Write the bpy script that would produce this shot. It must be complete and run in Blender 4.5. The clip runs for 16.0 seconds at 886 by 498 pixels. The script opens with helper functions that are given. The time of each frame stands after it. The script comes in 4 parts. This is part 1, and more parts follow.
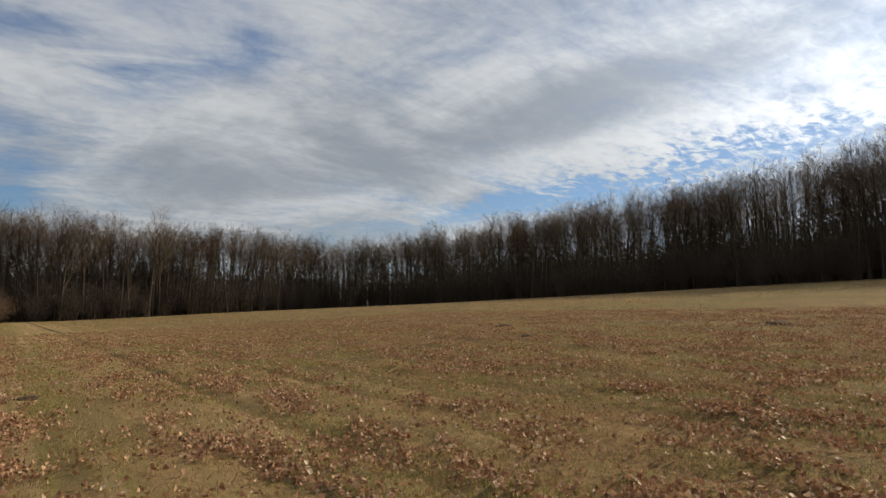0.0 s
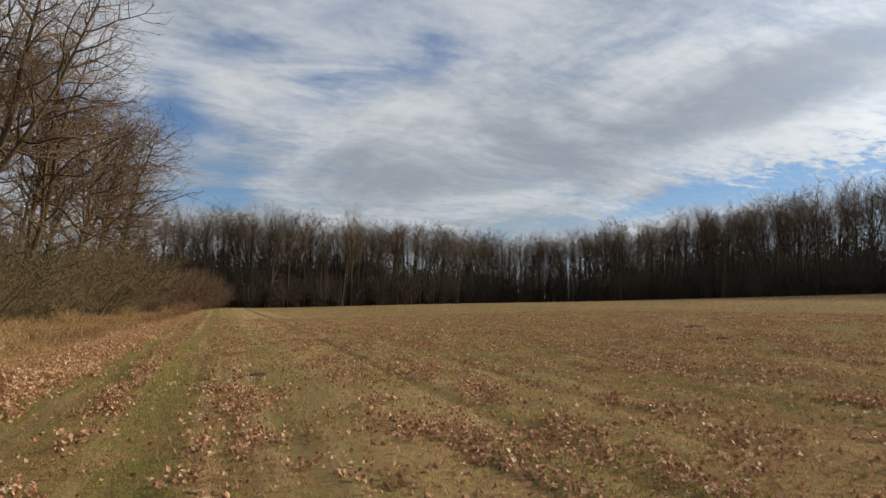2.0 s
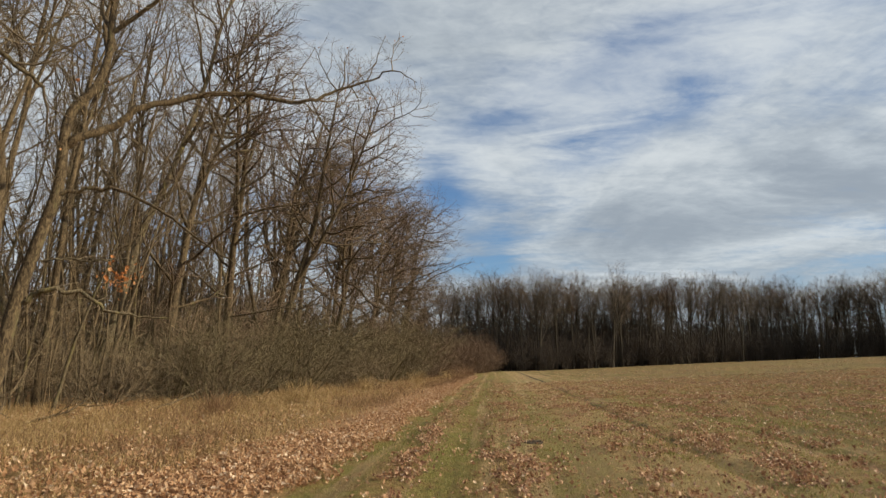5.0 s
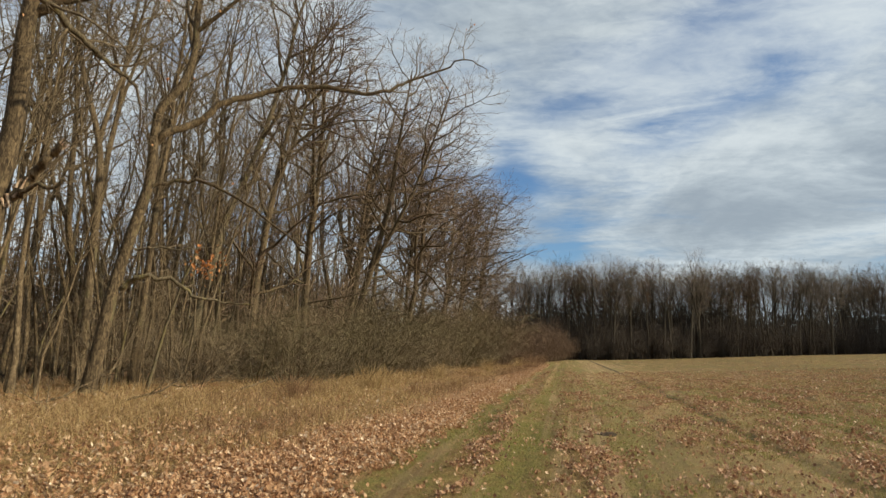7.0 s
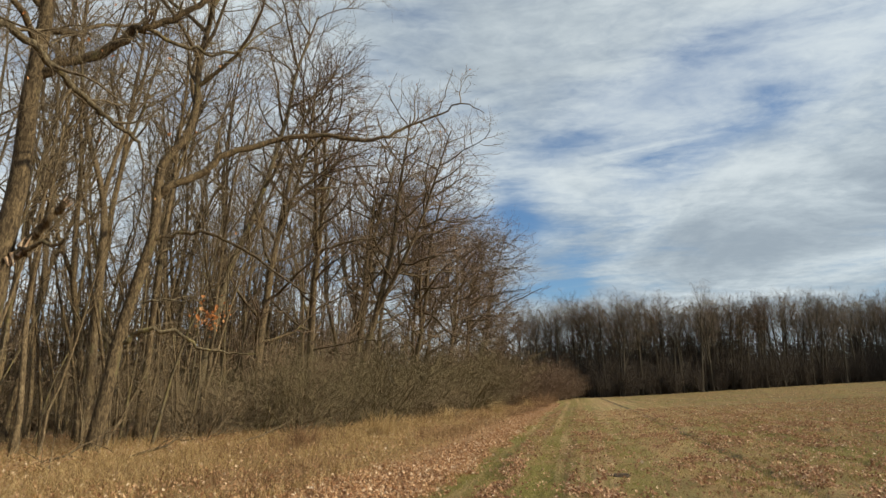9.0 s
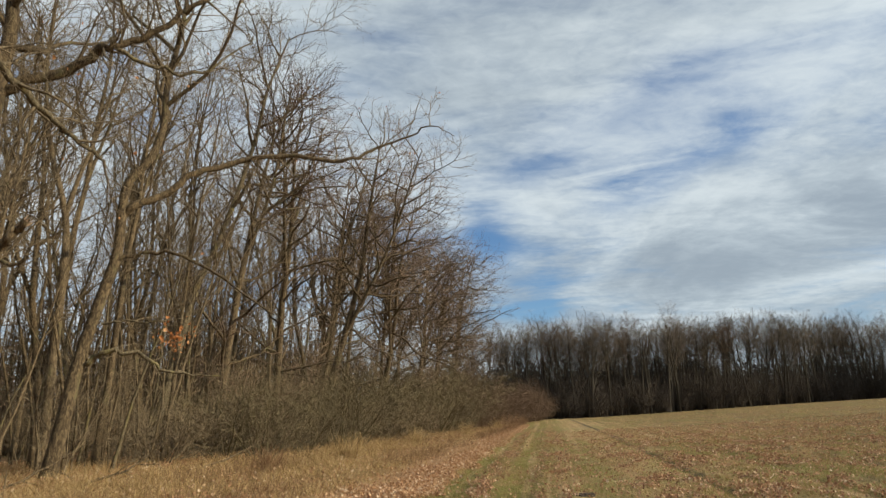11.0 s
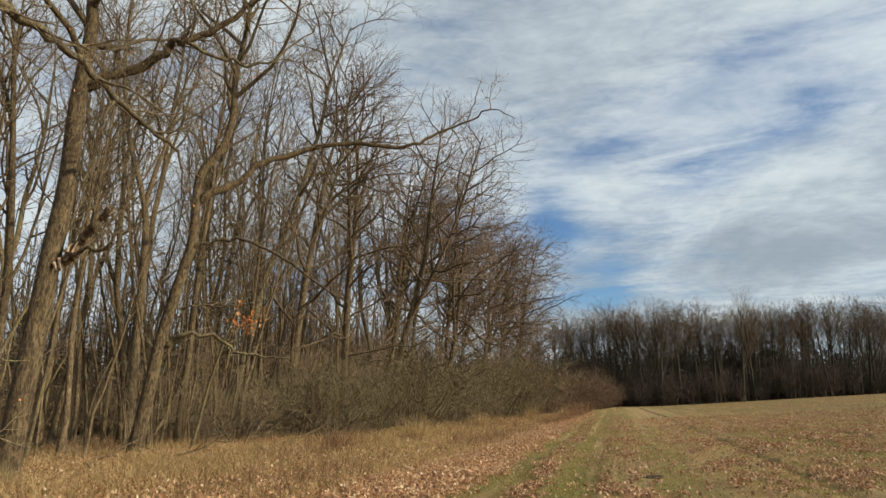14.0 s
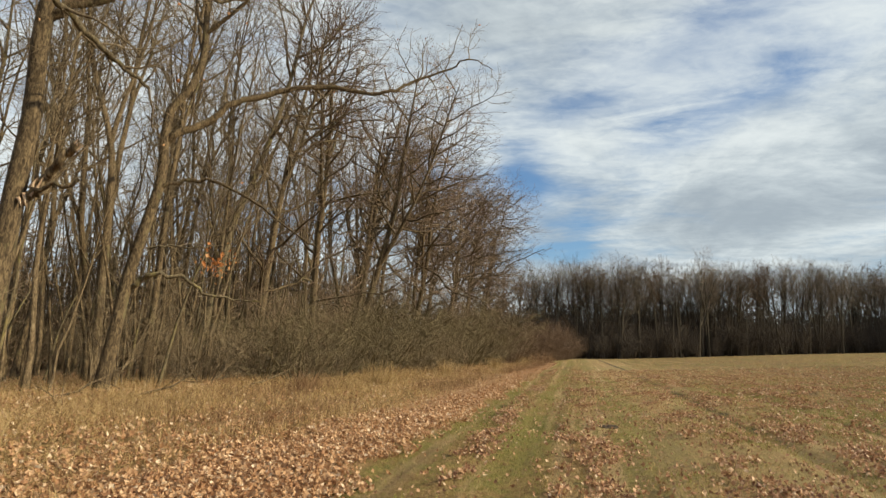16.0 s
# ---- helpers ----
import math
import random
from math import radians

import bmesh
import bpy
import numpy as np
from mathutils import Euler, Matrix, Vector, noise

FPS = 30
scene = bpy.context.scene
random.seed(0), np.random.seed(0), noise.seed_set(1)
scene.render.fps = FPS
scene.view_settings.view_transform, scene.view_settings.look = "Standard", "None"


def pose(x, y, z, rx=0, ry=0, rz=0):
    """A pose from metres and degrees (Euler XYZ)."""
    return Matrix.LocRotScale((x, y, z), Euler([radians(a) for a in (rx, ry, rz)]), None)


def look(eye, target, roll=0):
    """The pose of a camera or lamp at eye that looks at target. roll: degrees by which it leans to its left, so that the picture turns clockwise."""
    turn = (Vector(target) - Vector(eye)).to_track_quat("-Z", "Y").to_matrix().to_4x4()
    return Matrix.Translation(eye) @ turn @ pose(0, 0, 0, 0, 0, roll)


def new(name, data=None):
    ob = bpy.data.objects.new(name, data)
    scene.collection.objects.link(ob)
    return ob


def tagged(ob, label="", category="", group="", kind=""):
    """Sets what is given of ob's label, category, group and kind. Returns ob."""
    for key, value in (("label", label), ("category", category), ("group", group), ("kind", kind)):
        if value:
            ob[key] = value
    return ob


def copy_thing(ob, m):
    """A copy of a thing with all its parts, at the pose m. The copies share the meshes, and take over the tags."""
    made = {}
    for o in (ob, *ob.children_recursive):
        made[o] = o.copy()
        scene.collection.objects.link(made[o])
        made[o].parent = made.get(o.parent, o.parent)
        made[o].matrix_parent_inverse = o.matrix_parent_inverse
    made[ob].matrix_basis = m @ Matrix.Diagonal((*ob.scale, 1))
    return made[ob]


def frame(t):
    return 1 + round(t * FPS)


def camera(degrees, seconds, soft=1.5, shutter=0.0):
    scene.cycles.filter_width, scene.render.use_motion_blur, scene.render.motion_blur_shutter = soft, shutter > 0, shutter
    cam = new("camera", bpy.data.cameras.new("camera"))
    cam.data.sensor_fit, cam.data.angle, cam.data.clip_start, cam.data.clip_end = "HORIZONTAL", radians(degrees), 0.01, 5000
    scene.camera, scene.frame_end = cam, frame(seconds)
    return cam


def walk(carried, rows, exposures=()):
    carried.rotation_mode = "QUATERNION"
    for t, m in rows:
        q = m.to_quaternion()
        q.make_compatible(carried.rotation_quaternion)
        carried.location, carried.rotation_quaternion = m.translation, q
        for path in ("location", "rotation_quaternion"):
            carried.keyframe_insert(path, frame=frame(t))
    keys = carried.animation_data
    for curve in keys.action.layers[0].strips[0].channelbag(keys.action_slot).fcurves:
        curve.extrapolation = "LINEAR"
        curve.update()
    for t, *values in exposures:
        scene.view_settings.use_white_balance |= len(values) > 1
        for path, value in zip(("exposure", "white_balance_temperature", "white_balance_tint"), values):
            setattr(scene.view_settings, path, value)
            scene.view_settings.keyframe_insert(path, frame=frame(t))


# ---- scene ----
# The walk: somebody stands on a field track and turns towards the wood. +Y runs along the track.
cam = camera(68.53, 16.0)
PATH = [
    (0.0, pose(0.214, 0.068, 1.541, 95.40, 0.00, -34.00)),
    (0.5, pose(0.171, 0.106, 1.530, 95.28, 0.01, -28.26)),
    (1.0, pose(0.089, 0.116, 1.532, 95.28, -0.18, -24.26)),
    (1.5, pose(0.024, 0.100, 1.542, 95.19, -0.95, -21.62)),
    (2.0, pose(-0.061, 0.052, 1.533, 94.78, -1.61, -18.64)),
    (2.5, pose(-0.099, 0.037, 1.535, 94.10, -0.68, -14.52)),
    (3.0, pose(-0.056, 0.024, 1.540, 94.05, -0.47, -10.58)),
    (3.5, pose(-0.006, 0.062, 1.578, 94.97, -0.76, -6.81)),
    (4.0, pose(-0.033, 0.103, 1.588, 96.67, -0.43, -2.84)),
    (4.5, pose(-0.058, 0.127, 1.607, 98.01, -0.51, 1.39)),
    (5.0, pose(-0.084, 0.105, 1.616, 99.72, -0.17, 4.58)),
    (7.5, pose(-0.092, 0.005, 1.681, 98.41, -0.64, 11.83)),
    (8.0, pose(-0.088, 0.001, 1.695, 99.54, 0.46, 12.47)),
    (8.5, pose(-0.073, 0.012, 1.698, 100.79, 0.61, 12.35)),
    (9.0, pose(-0.058, 0.017, 1.705, 102.08, 0.79, 11.49)),
    (9.5, pose(-0.038, 0.003, 1.708, 102.86, 0.55, 10.53)),
    (12.0, pose(0.032, -0.086, 1.654, 104.74, 1.73, 8.40)),
    (12.5, pose(0.002, -0.065, 1.664, 105.31, 1.86, 8.29)),
    (13.0, pose(0.016, -0.101, 1.636, 105.41, 2.00, 8.07)),
    (13.5, pose(0.093, -0.165, 1.536, 104.26, 1.02, 9.77)),
    (14.0, pose(0.052, -0.077, 1.533, 102.94, 0.64, 14.53)),
    (14.5, pose(-0.008, 0.007, 1.602, 101.71, 0.78, 18.91)),
    (15.0, pose(-0.010, -0.073, 1.594, 101.08, -0.74, 17.57)),
    (15.5, pose(0.027, -0.149, 1.578, 100.86, 0.36, 14.12)),
    (16.0, pose(0.025, -0.211, 1.569, 98.44, -1.14, 11.48)),
]
# the clip's camera darkens a little while it faces the bright side of the sky, and cools towards the wood
walk(cam, PATH, [(0.0, -0.18, 6600, 10), (1.5, -0.08, 6500, 10), (3.5, -0.05, 6500, 10), (5.0, 0.07, 6350, 7), (9.0, 0.16, 6250, 4), (12.5, 0.16, 6150, 4), (14.5, 0.16, 6300, 4), (16.0, 0.33, 6500, 4)])

# ---- light: a low winter sun behind thin cloud ----
SUN_AZIMUTH = 93.0      # clockwise from +Y
SUN_HEIGHT = 27.0
sun_way = Vector((math.sin(radians(SUN_AZIMUTH)) * math.cos(radians(SUN_HEIGHT)),
                  math.cos(radians(SUN_AZIMUTH)) * math.cos(radians(SUN_HEIGHT)),
                  math.sin(radians(SUN_HEIGHT))))
sun = new("sun", bpy.data.lights.new("sun", "SUN"))
sun.data.energy, sun.data.angle, sun.data.color = 4.9, radians(1.2), (1.0, 0.85, 0.61)
sun.matrix_world = look(sun_way * 200, (0, 0, 0))


class Nodes:
    """A short way to write node trees."""

    def __init__(self, tree):
        self.tree = tree
        tree.nodes.clear()

    def add(self, kind, inputs=None, operation="", clamp=False):
        n = self.tree.nodes.new(kind)
        if operation:
            n.operation = operation
        if clamp:
            n.use_clamp = True
        for k, v in (inputs or {}).items():
            if isinstance(v, bpy.types.NodeSocket):
                self.tree.links.new(v, n.inputs[k])
            else:
                n.inputs[k].default_value = v
        return n

    def math(self, op, a, b=0.0, clamp=False):
        return self.add("ShaderNodeMath", {0: a, 1: b}, operation=op, clamp=clamp).outputs[0]

    def mix(self, fac, a, b, blend="MIX"):
        n = self.add("ShaderNodeMix")
        n.data_type, n.blend_type = "RGBA", blend
        for i, v in ((0, fac), (6, a), (7, b)):
            if isinstance(v, bpy.types.NodeSocket):
                self.tree.links.new(v, n.inputs[i])
            else:
                n.inputs[i].default_value = v if i == 0 else (*v[:3], 1)
        return n.outputs[2]

    def noise(self, vector, scale, detail=4.0, rough=0.55, distortion=0.0):
        return self.add("ShaderNodeTexNoise", {"Vector": vector, "Scale": scale, "Detail": detail, "Roughness": rough,
                                               "Distortion": distortion}).outputs[0]

    def span(self, value, lo, hi, to_lo=0.0, to_hi=1.0):
        n = self.add("ShaderNodeMapRange", {0: value, 1: lo, 2: hi, 3: to_lo, 4: to_hi})
        n.interpolation_type = "SMOOTHSTEP"
        return n.outputs[0]

    def ramp(self, value, stops):
        n = self.add("ShaderNodeValToRGB", {0: value})
        while len(n.color_ramp.elements) < len(stops):
            n.color_ramp.elements.new(0.5)
        for e, (p, c) in zip(n.color_ramp.elements, stops):
            e.position, e.color = p, (*c, 1)
        return n.outputs[0]

    def scaled(self, vector, sx, sy, sz, shift=(0, 0, 0)):
        return self.add("ShaderNodeMapping", {"Vector": vector, "Scale": (sx, sy, sz), "Location": shift}).outputs[0]


def make_sky():
    world = bpy.data.worlds.new("winter_sky")
    scene.world = world
    world.use_nodes = True
    n = Nodes(world.node_tree)
    sky = n.add("ShaderNodeTexSky")
    sky.sky_type, sky.sun_disc = "NISHITA", False
    sky.sun_elevation, sky.sun_rotation = radians(SUN_HEIGHT), radians(SUN_AZIMUTH)
    sky.dust_density, sky.ozone_density = 0.6, 2.0
    blue = n.mix(1.0, sky.outputs[0], (0.075, 0.088, 0.105), "MULTIPLY")
    way = n.add("ShaderNodeTexCoord").outputs["Generated"]
    xyz = n.add("ShaderNodeSeparateXYZ", {0: way})
    up = n.math("ADD", n.math("MAXIMUM", xyz.outputs[2], 0.0), 0.16)
    px, py = n.math("DIVIDE", xyz.outputs[0], up), n.math("DIVIDE", xyz.outputs[1], up)
    plane = n.add("ShaderNodeCombineXYZ", {0: px, 1: py}).outputs[0]
    # the cloud layer: soft sheets, wind-drawn fibres across them, and small flecks
    sheet = n.noise(n.scaled(plane, 0.75, 0.75, 1, (3.1, 1.7, 0)), 1.0, 6, 0.55, 0.6)
    fibre = n.noise(n.add("ShaderNodeMapping", {"Vector": plane, "Scale": (1.7, 3.5, 1), "Rotation": (0, 0, radians(17)), "Location": (0.4, 5.2, 0)}).outputs[0], 1.0, 8, 0.58, 0.9)
    fleck = n.noise(n.add("ShaderNodeMapping", {"Vector": plane, "Scale": (17.0, 25.0, 1), "Rotation": (0, 0, radians(-25)), "Location": (7.0, 2.0, 0)}).outputs[0], 1.0, 4, 0.6, 0.5)
    # bearings of the sky in degrees, ruffled so that no gap has a smooth rim
    ruffle = n.math("SUBTRACT", fibre, 0.5)
    billow = n.math("SUBTRACT", sheet, 0.5)
    azimuth = n.math("ADD", n.math("MULTIPLY", n.math("ARCTAN2", xyz.outputs[0], xyz.outputs[1]), 57.2958), n.math("MULTIPLY", billow, 8.0))
    height = n.math("ADD", n.math("MULTIPLY", n.math("ARCSINE", xyz.outputs[2]), 57.2958), n.math("MULTIPLY", ruffle, 5.0))

    def spot(a, e, wide, tall, tilt):
        """1 in the middle of a slanting oval of the sky, 0 away from it."""
        c, q = math.cos(radians(tilt)), math.sin(radians(tilt))
        da, de = n.math("SUBTRACT", azimuth, a), n.math("SUBTRACT", height, e)
        u = n.math("ADD", n.math("MULTIPLY", da, c / wide), n.math("MULTIPLY", de, q / wide))
        v = n.math("ADD", n.math("MULTIPLY", da, -q / tall), n.math("MULTIPLY", de, c / tall))
        return n.math("EXPONENT", n.math("MULTIPLY", n.math("ADD", n.math("MULTIPLY", u, u), n.math("MULTIPLY", v, v)), -1.0))

    def total(value, spots):
        for a, e, wide, tall, tilt, amount in spots:
            value = n.math("ADD", value, n.math("MULTIPLY", spot(a, e, wide, tall, tilt), amount))
        return value

    cover = n.math("ADD", n.math("MULTIPLY", sheet, 0.45), n.math("MULTIPLY", fibre, 0.42))
    cover = n.math("ADD", cover, n.math("MULTIPLY", fleck, 0.10))
    # blue gaps beside the wood, thin places higher up, and the long open strip low over the far wood
    cover = total(cover, [(-5.0, 15.0, 2.6, 3.2, 20, -0.22), (-1.5, 8.2, 4.0, 1.1, 4, -0.24), (-0.8, 20.4, 3.4, 1.2, 6, -0.125), (15.0, 20.3, 5.0, 1.3, 8, -0.115),
                          (8.2, 17.4, 4.2, 1.2, 6, -0.12), (-13.5, 30.0, 7.0, 3.0, 20, -0.12), (10.5, 25.5, 7.0, 2.0, 15, -0.11), (0.0, 9.5, 1.5, 3.0, 0, -0.10),
                          (42.0, 9.5, 12.0, 1.15, 9.5, -0.31), (60.0, 12.0, 9.0, 1.8, 8, -0.17), (20.0, 12.5, 14.0, 3.6, 0, 0.10), (40.0, 17.0, 18.0, 4.0, 13, 0.12)])
    # small flecks break up the low strip
    low = n.math("MULTIPLY", spot(56.0, 12.0, 15.0, 2.2, 9), n.math("SUBTRACT", fleck, 0.5))
    cover = n.math("ADD", cover, n.math("MULTIPLY", low, 1.5))
    mask = n.math("MULTIPLY", n.span(cover, 0.20, 0.56), 0.93)
    shade = n.noise(n.scaled(plane, 1.3, 1.0, 1, (9.0, 3.3, 0)), 1.0, 7, 0.58, 0.7)
    tone = n.math("ADD", n.math("MULTIPLY", shade, 0.68), n.math("ADD", n.math("MULTIPLY", fibre, 0.20), n.math("MULTIPLY", fleck, 0.12)))
    # the grey bellies of two banks, and the paler rims under and above them
    tone = total(tone, [(31.0, 14.0, 10.0, 2.4, 14, -0.11), (52.0, 19.0, 13.0, 3.2, 14, -0.13), (14.0, 12.5, 10.0, 2.6, 0, -0.06), (45.0, 13.5, 16.0, 1.5, 13, 0.10),
                        (4.0, 22.5, 9.0, 3.0, 12, 0.10), (22.0, 27.0, 12.0, 5.0, 15, 0.08), (38.0, 22.0, 9.0, 3.0, 12, 0.08), (16.0, 9.0, 9.0, 1.3, 0, 0.05), (-38.0, 20.0, 24.0, 16.0, 0, 0.14)])
    grey = n.ramp(n.span(tone, 0.34, 0.66),
                  [(0.0, (0.325, 0.358, 0.400)), (0.5, (0.475, 0.508, 0.540)), (1.0, (0.67, 0.69, 0.70))])
    toward = n.add("ShaderNodeVectorMath", {0: way, 1: tuple(sun_way)}, operation="DOT_PRODUCT").outputs["Value"]
    glow = n.math("POWER", n.math("MAXIMUM", toward, 0.0), 7.0)
    bright = n.math("ADD", n.math("MULTIPLY", glow, 2.8), 1.0)
    lit = n.add("ShaderNodeVectorMath", {0: grey, "Scale": bright}, operation="SCALE").outputs[0]
    colour = n.mix(mask, blue, lit)
    back = n.add("ShaderNodeBackground", {"Color": colour, "Strength": 1.0})
    n.add("ShaderNodeOutputWorld", {"Surface": back.outputs[0]})


make_sky()


# ---- materials ----
def material(name):
    m = bpy.data.materials.new(name)
    m.use_nodes = True
    return m, Nodes(m.node_tree)


def finish(n, colour, rough=0.9, bump=None, strength=0.4, distance=0.02, specular=0.25, through_light=0.0):
    inputs = {"Base Color": colour, "Roughness": rough, "Specular IOR Level": specular}
    if bump is not None:
        inputs["Normal"] = n.add("ShaderNodeBump", {"Height": bump, "Strength": strength, "Distance": distance}).outputs[0]
    shader = n.add("ShaderNodeBsdfPrincipled", inputs).outputs[0]
    if through_light:
        thin = n.add("ShaderNodeBsdfTranslucent", {"Color": colour}).outputs[0]
        shader = n.add("ShaderNodeMixShader", {0: through_light, 1: shader, 2: thin}).outputs[0]
    n.add("ShaderNodeOutputMaterial", {"Surface": shader})


def bark(name, dark, mid, pale, lichen, lichen_share):
    m, n = material(name)
    at = n.add("ShaderNodeTexCoord").outputs["Object"]
    ridges = n.noise(n.scaled(at, 20, 20, 6.0), 1.0, 6, 0.68, 0.9)
    blotch = n.noise(at, 1.7, 4, 0.6)
    own = n.add("ShaderNodeObjectInfo").outputs["Random"]
    colour = n.ramp(n.span(ridges, 0.32, 0.68), [(0.0, dark), (0.55, mid), (1.0, pale)])
    grown = n.span(n.noise(n.scaled(at, 2.4, 2.4, 1.1, (4, 1, 7)), 1.0, 5, 0.65), 0.66 - lichen_share, 0.80 - lichen_share)
    colour = n.mix(n.math("MULTIPLY", grown, 0.75), colour, lichen)
    tone = n.math("ADD", n.math("MULTIPLY", own, 0.35), n.math("ADD", n.math("MULTIPLY", blotch, 0.5), 0.58))
    colour = n.add("ShaderNodeVectorMath", {0: colour, "Scale": tone}, operation="SCALE").outputs[0]
    finish(n, colour, 0.92, ridges, 0.7, 0.03)
    return m


BARK = bark("oak_bark", (0.031, 0.021, 0.012), (0.094, 0.065, 0.035), (0.192, 0.138, 0.078), (0.150, 0.130, 0.060), 0.10)
BARK_LICHEN = bark("lichen_bark", (0.045, 0.034, 0.020), (0.118, 0.090, 0.052), (0.205, 0.162, 0.098), (0.19, 0.155, 0.055), 0.14)
BARK_SMOOTH = bark("smooth_bark", (0.050, 0.034, 0.019), (0.122, 0.086, 0.048), (0.215, 0.160, 0.096), (0.150, 0.130, 0.062), 0.08)
TWIG = bark("twig_bark", (0.085, 0.061, 0.036), (0.170, 0.125, 0.074), (0.265, 0.203, 0.128), (0.20, 0.17, 0.075), 0.03)
TWIG_RED = bark("red_twig_bark", (0.060, 0.037, 0.023), (0.120, 0.076, 0.047), (0.185, 0.124, 0.082), (0.16, 0.12, 0.05), 0.0)
TWIG_BROWN = bark("brown_twig_bark", (0.092, 0.060, 0.037), (0.185, 0.126, 0.078), (0.28, 0.20, 0.128), (0.20, 0.16, 0.07), 0.0)
TWIG_GREY = bark("grey_twig_bark", (0.058, 0.044, 0.023), (0.122, 0.094, 0.049), (0.205, 0.163, 0.094), (0.145, 0.13, 0.05), 0.05)
# barks darkened in colour to stand in for the far wood's backlit shade
BARK_SHADED = bark("shaded_far_bark", (0.028, 0.022, 0.016), (0.060, 0.048, 0.034), (0.105, 0.085, 0.061), (0.06, 0.055, 0.03), 0.04)
TWIG_SHADED = bark("shaded_far_twig", (0.030, 0.023, 0.018), (0.064, 0.049, 0.037), (0.11, 0.085, 0.065), (0.10, 0.085, 0.045), 0.0)
TWIG_FAR = bark("far_twig_bark", (0.078, 0.061, 0.045), (0.155, 0.121, 0.090), (0.24, 0.192, 0.148), (0.16, 0.14, 0.08), 0.0)
WOOD = bark("broken_wood", (0.22, 0.13, 0.08), (0.42, 0.29, 0.19), (0.60, 0.46, 0.32), (0.40, 0.25, 0.14), 0.0)


def island_material(name, stops, rough=0.8, through_light=0.25, specular=0.25):
    """Colour from piece to piece, with a fine mottling."""
    m, n = material(name)
    own = n.add("ShaderNodeNewGeometry").outputs["Random Per Island"]
    colour = n.ramp(own, stops)
    mottle = n.noise(n.add("ShaderNodeTexCoord").outputs["Object"], 35.0, 3, 0.6)
    colour = n.add("ShaderNodeVectorMath", {0: colour, "Scale": n.math("ADD", n.math("MULTIPLY", mottle, 0.7), 0.65)}, operation="SCALE").outputs[0]
    finish(n, colour, rough, specular=specular, through_light=through_light)
    return m


# the palest stop here and in the field leaves paints in sun glints
LEAF = island_material("fallen_oak_leaf", [(0.0, (0.22, 0.105, 0.052)), (0.25, (0.38, 0.205, 0.100)), (0.65, (0.50, 0.305, 0.165)), (0.88, (0.61, 0.41, 0.245)), (1.0, (0.80, 0.64, 0.46))], 0.6, 0.3, 0.35)
# reddish-brown leaves, darkened in colour for the shaded sides of backlit leaves
FIELD_LEAF = island_material("reddish_shaded_leaf", [(0.0, (0.17, 0.076, 0.041)), (0.4, (0.34, 0.178, 0.095)), (0.78, (0.47, 0.28, 0.155)), (0.94, (0.58, 0.39, 0.24)), (1.0, (0.70, 0.54, 0.38))], 0.55, 0.18, 0.35)
STRAW = island_material("dry_grass", [(0.0, (0.18, 0.105, 0.045)), (0.45, (0.37, 0.245, 0.105)), (1.0, (0.57, 0.42, 0.215))], 0.8, 0.3)
TURF = island_material("short_grass", [(0.0, (0.125, 0.112, 0.030)), (0.5, (0.235, 0.208, 0.056)), (0.85, (0.35, 0.29, 0.10)), (1.0, (0.20, 0.22, 0.045))], 0.8, 0.3)
PALE_TURF = island_material("withered_turf", [(0.0, (0.18, 0.11, 0.048)), (0.5, (0.33, 0.215, 0.098)), (1.0, (0.48, 0.34, 0.17))], 0.85, 0.3)
WEED = island_material("brown_weed", [(0.0, (0.12, 0.066, 0.036)), (0.5, (0.22, 0.125, 0.066)), (1.0, (0.31, 0.19, 0.10))], 0.85, 0.2)
ORANGE_LEAF = island_material("withered_leaf", [(0.0, (0.36, 0.13, 0.04)), (0.5, (0.50, 0.21, 0.07)), (1.0, (0.60, 0.33, 0.15))], 0.6, 0.35)


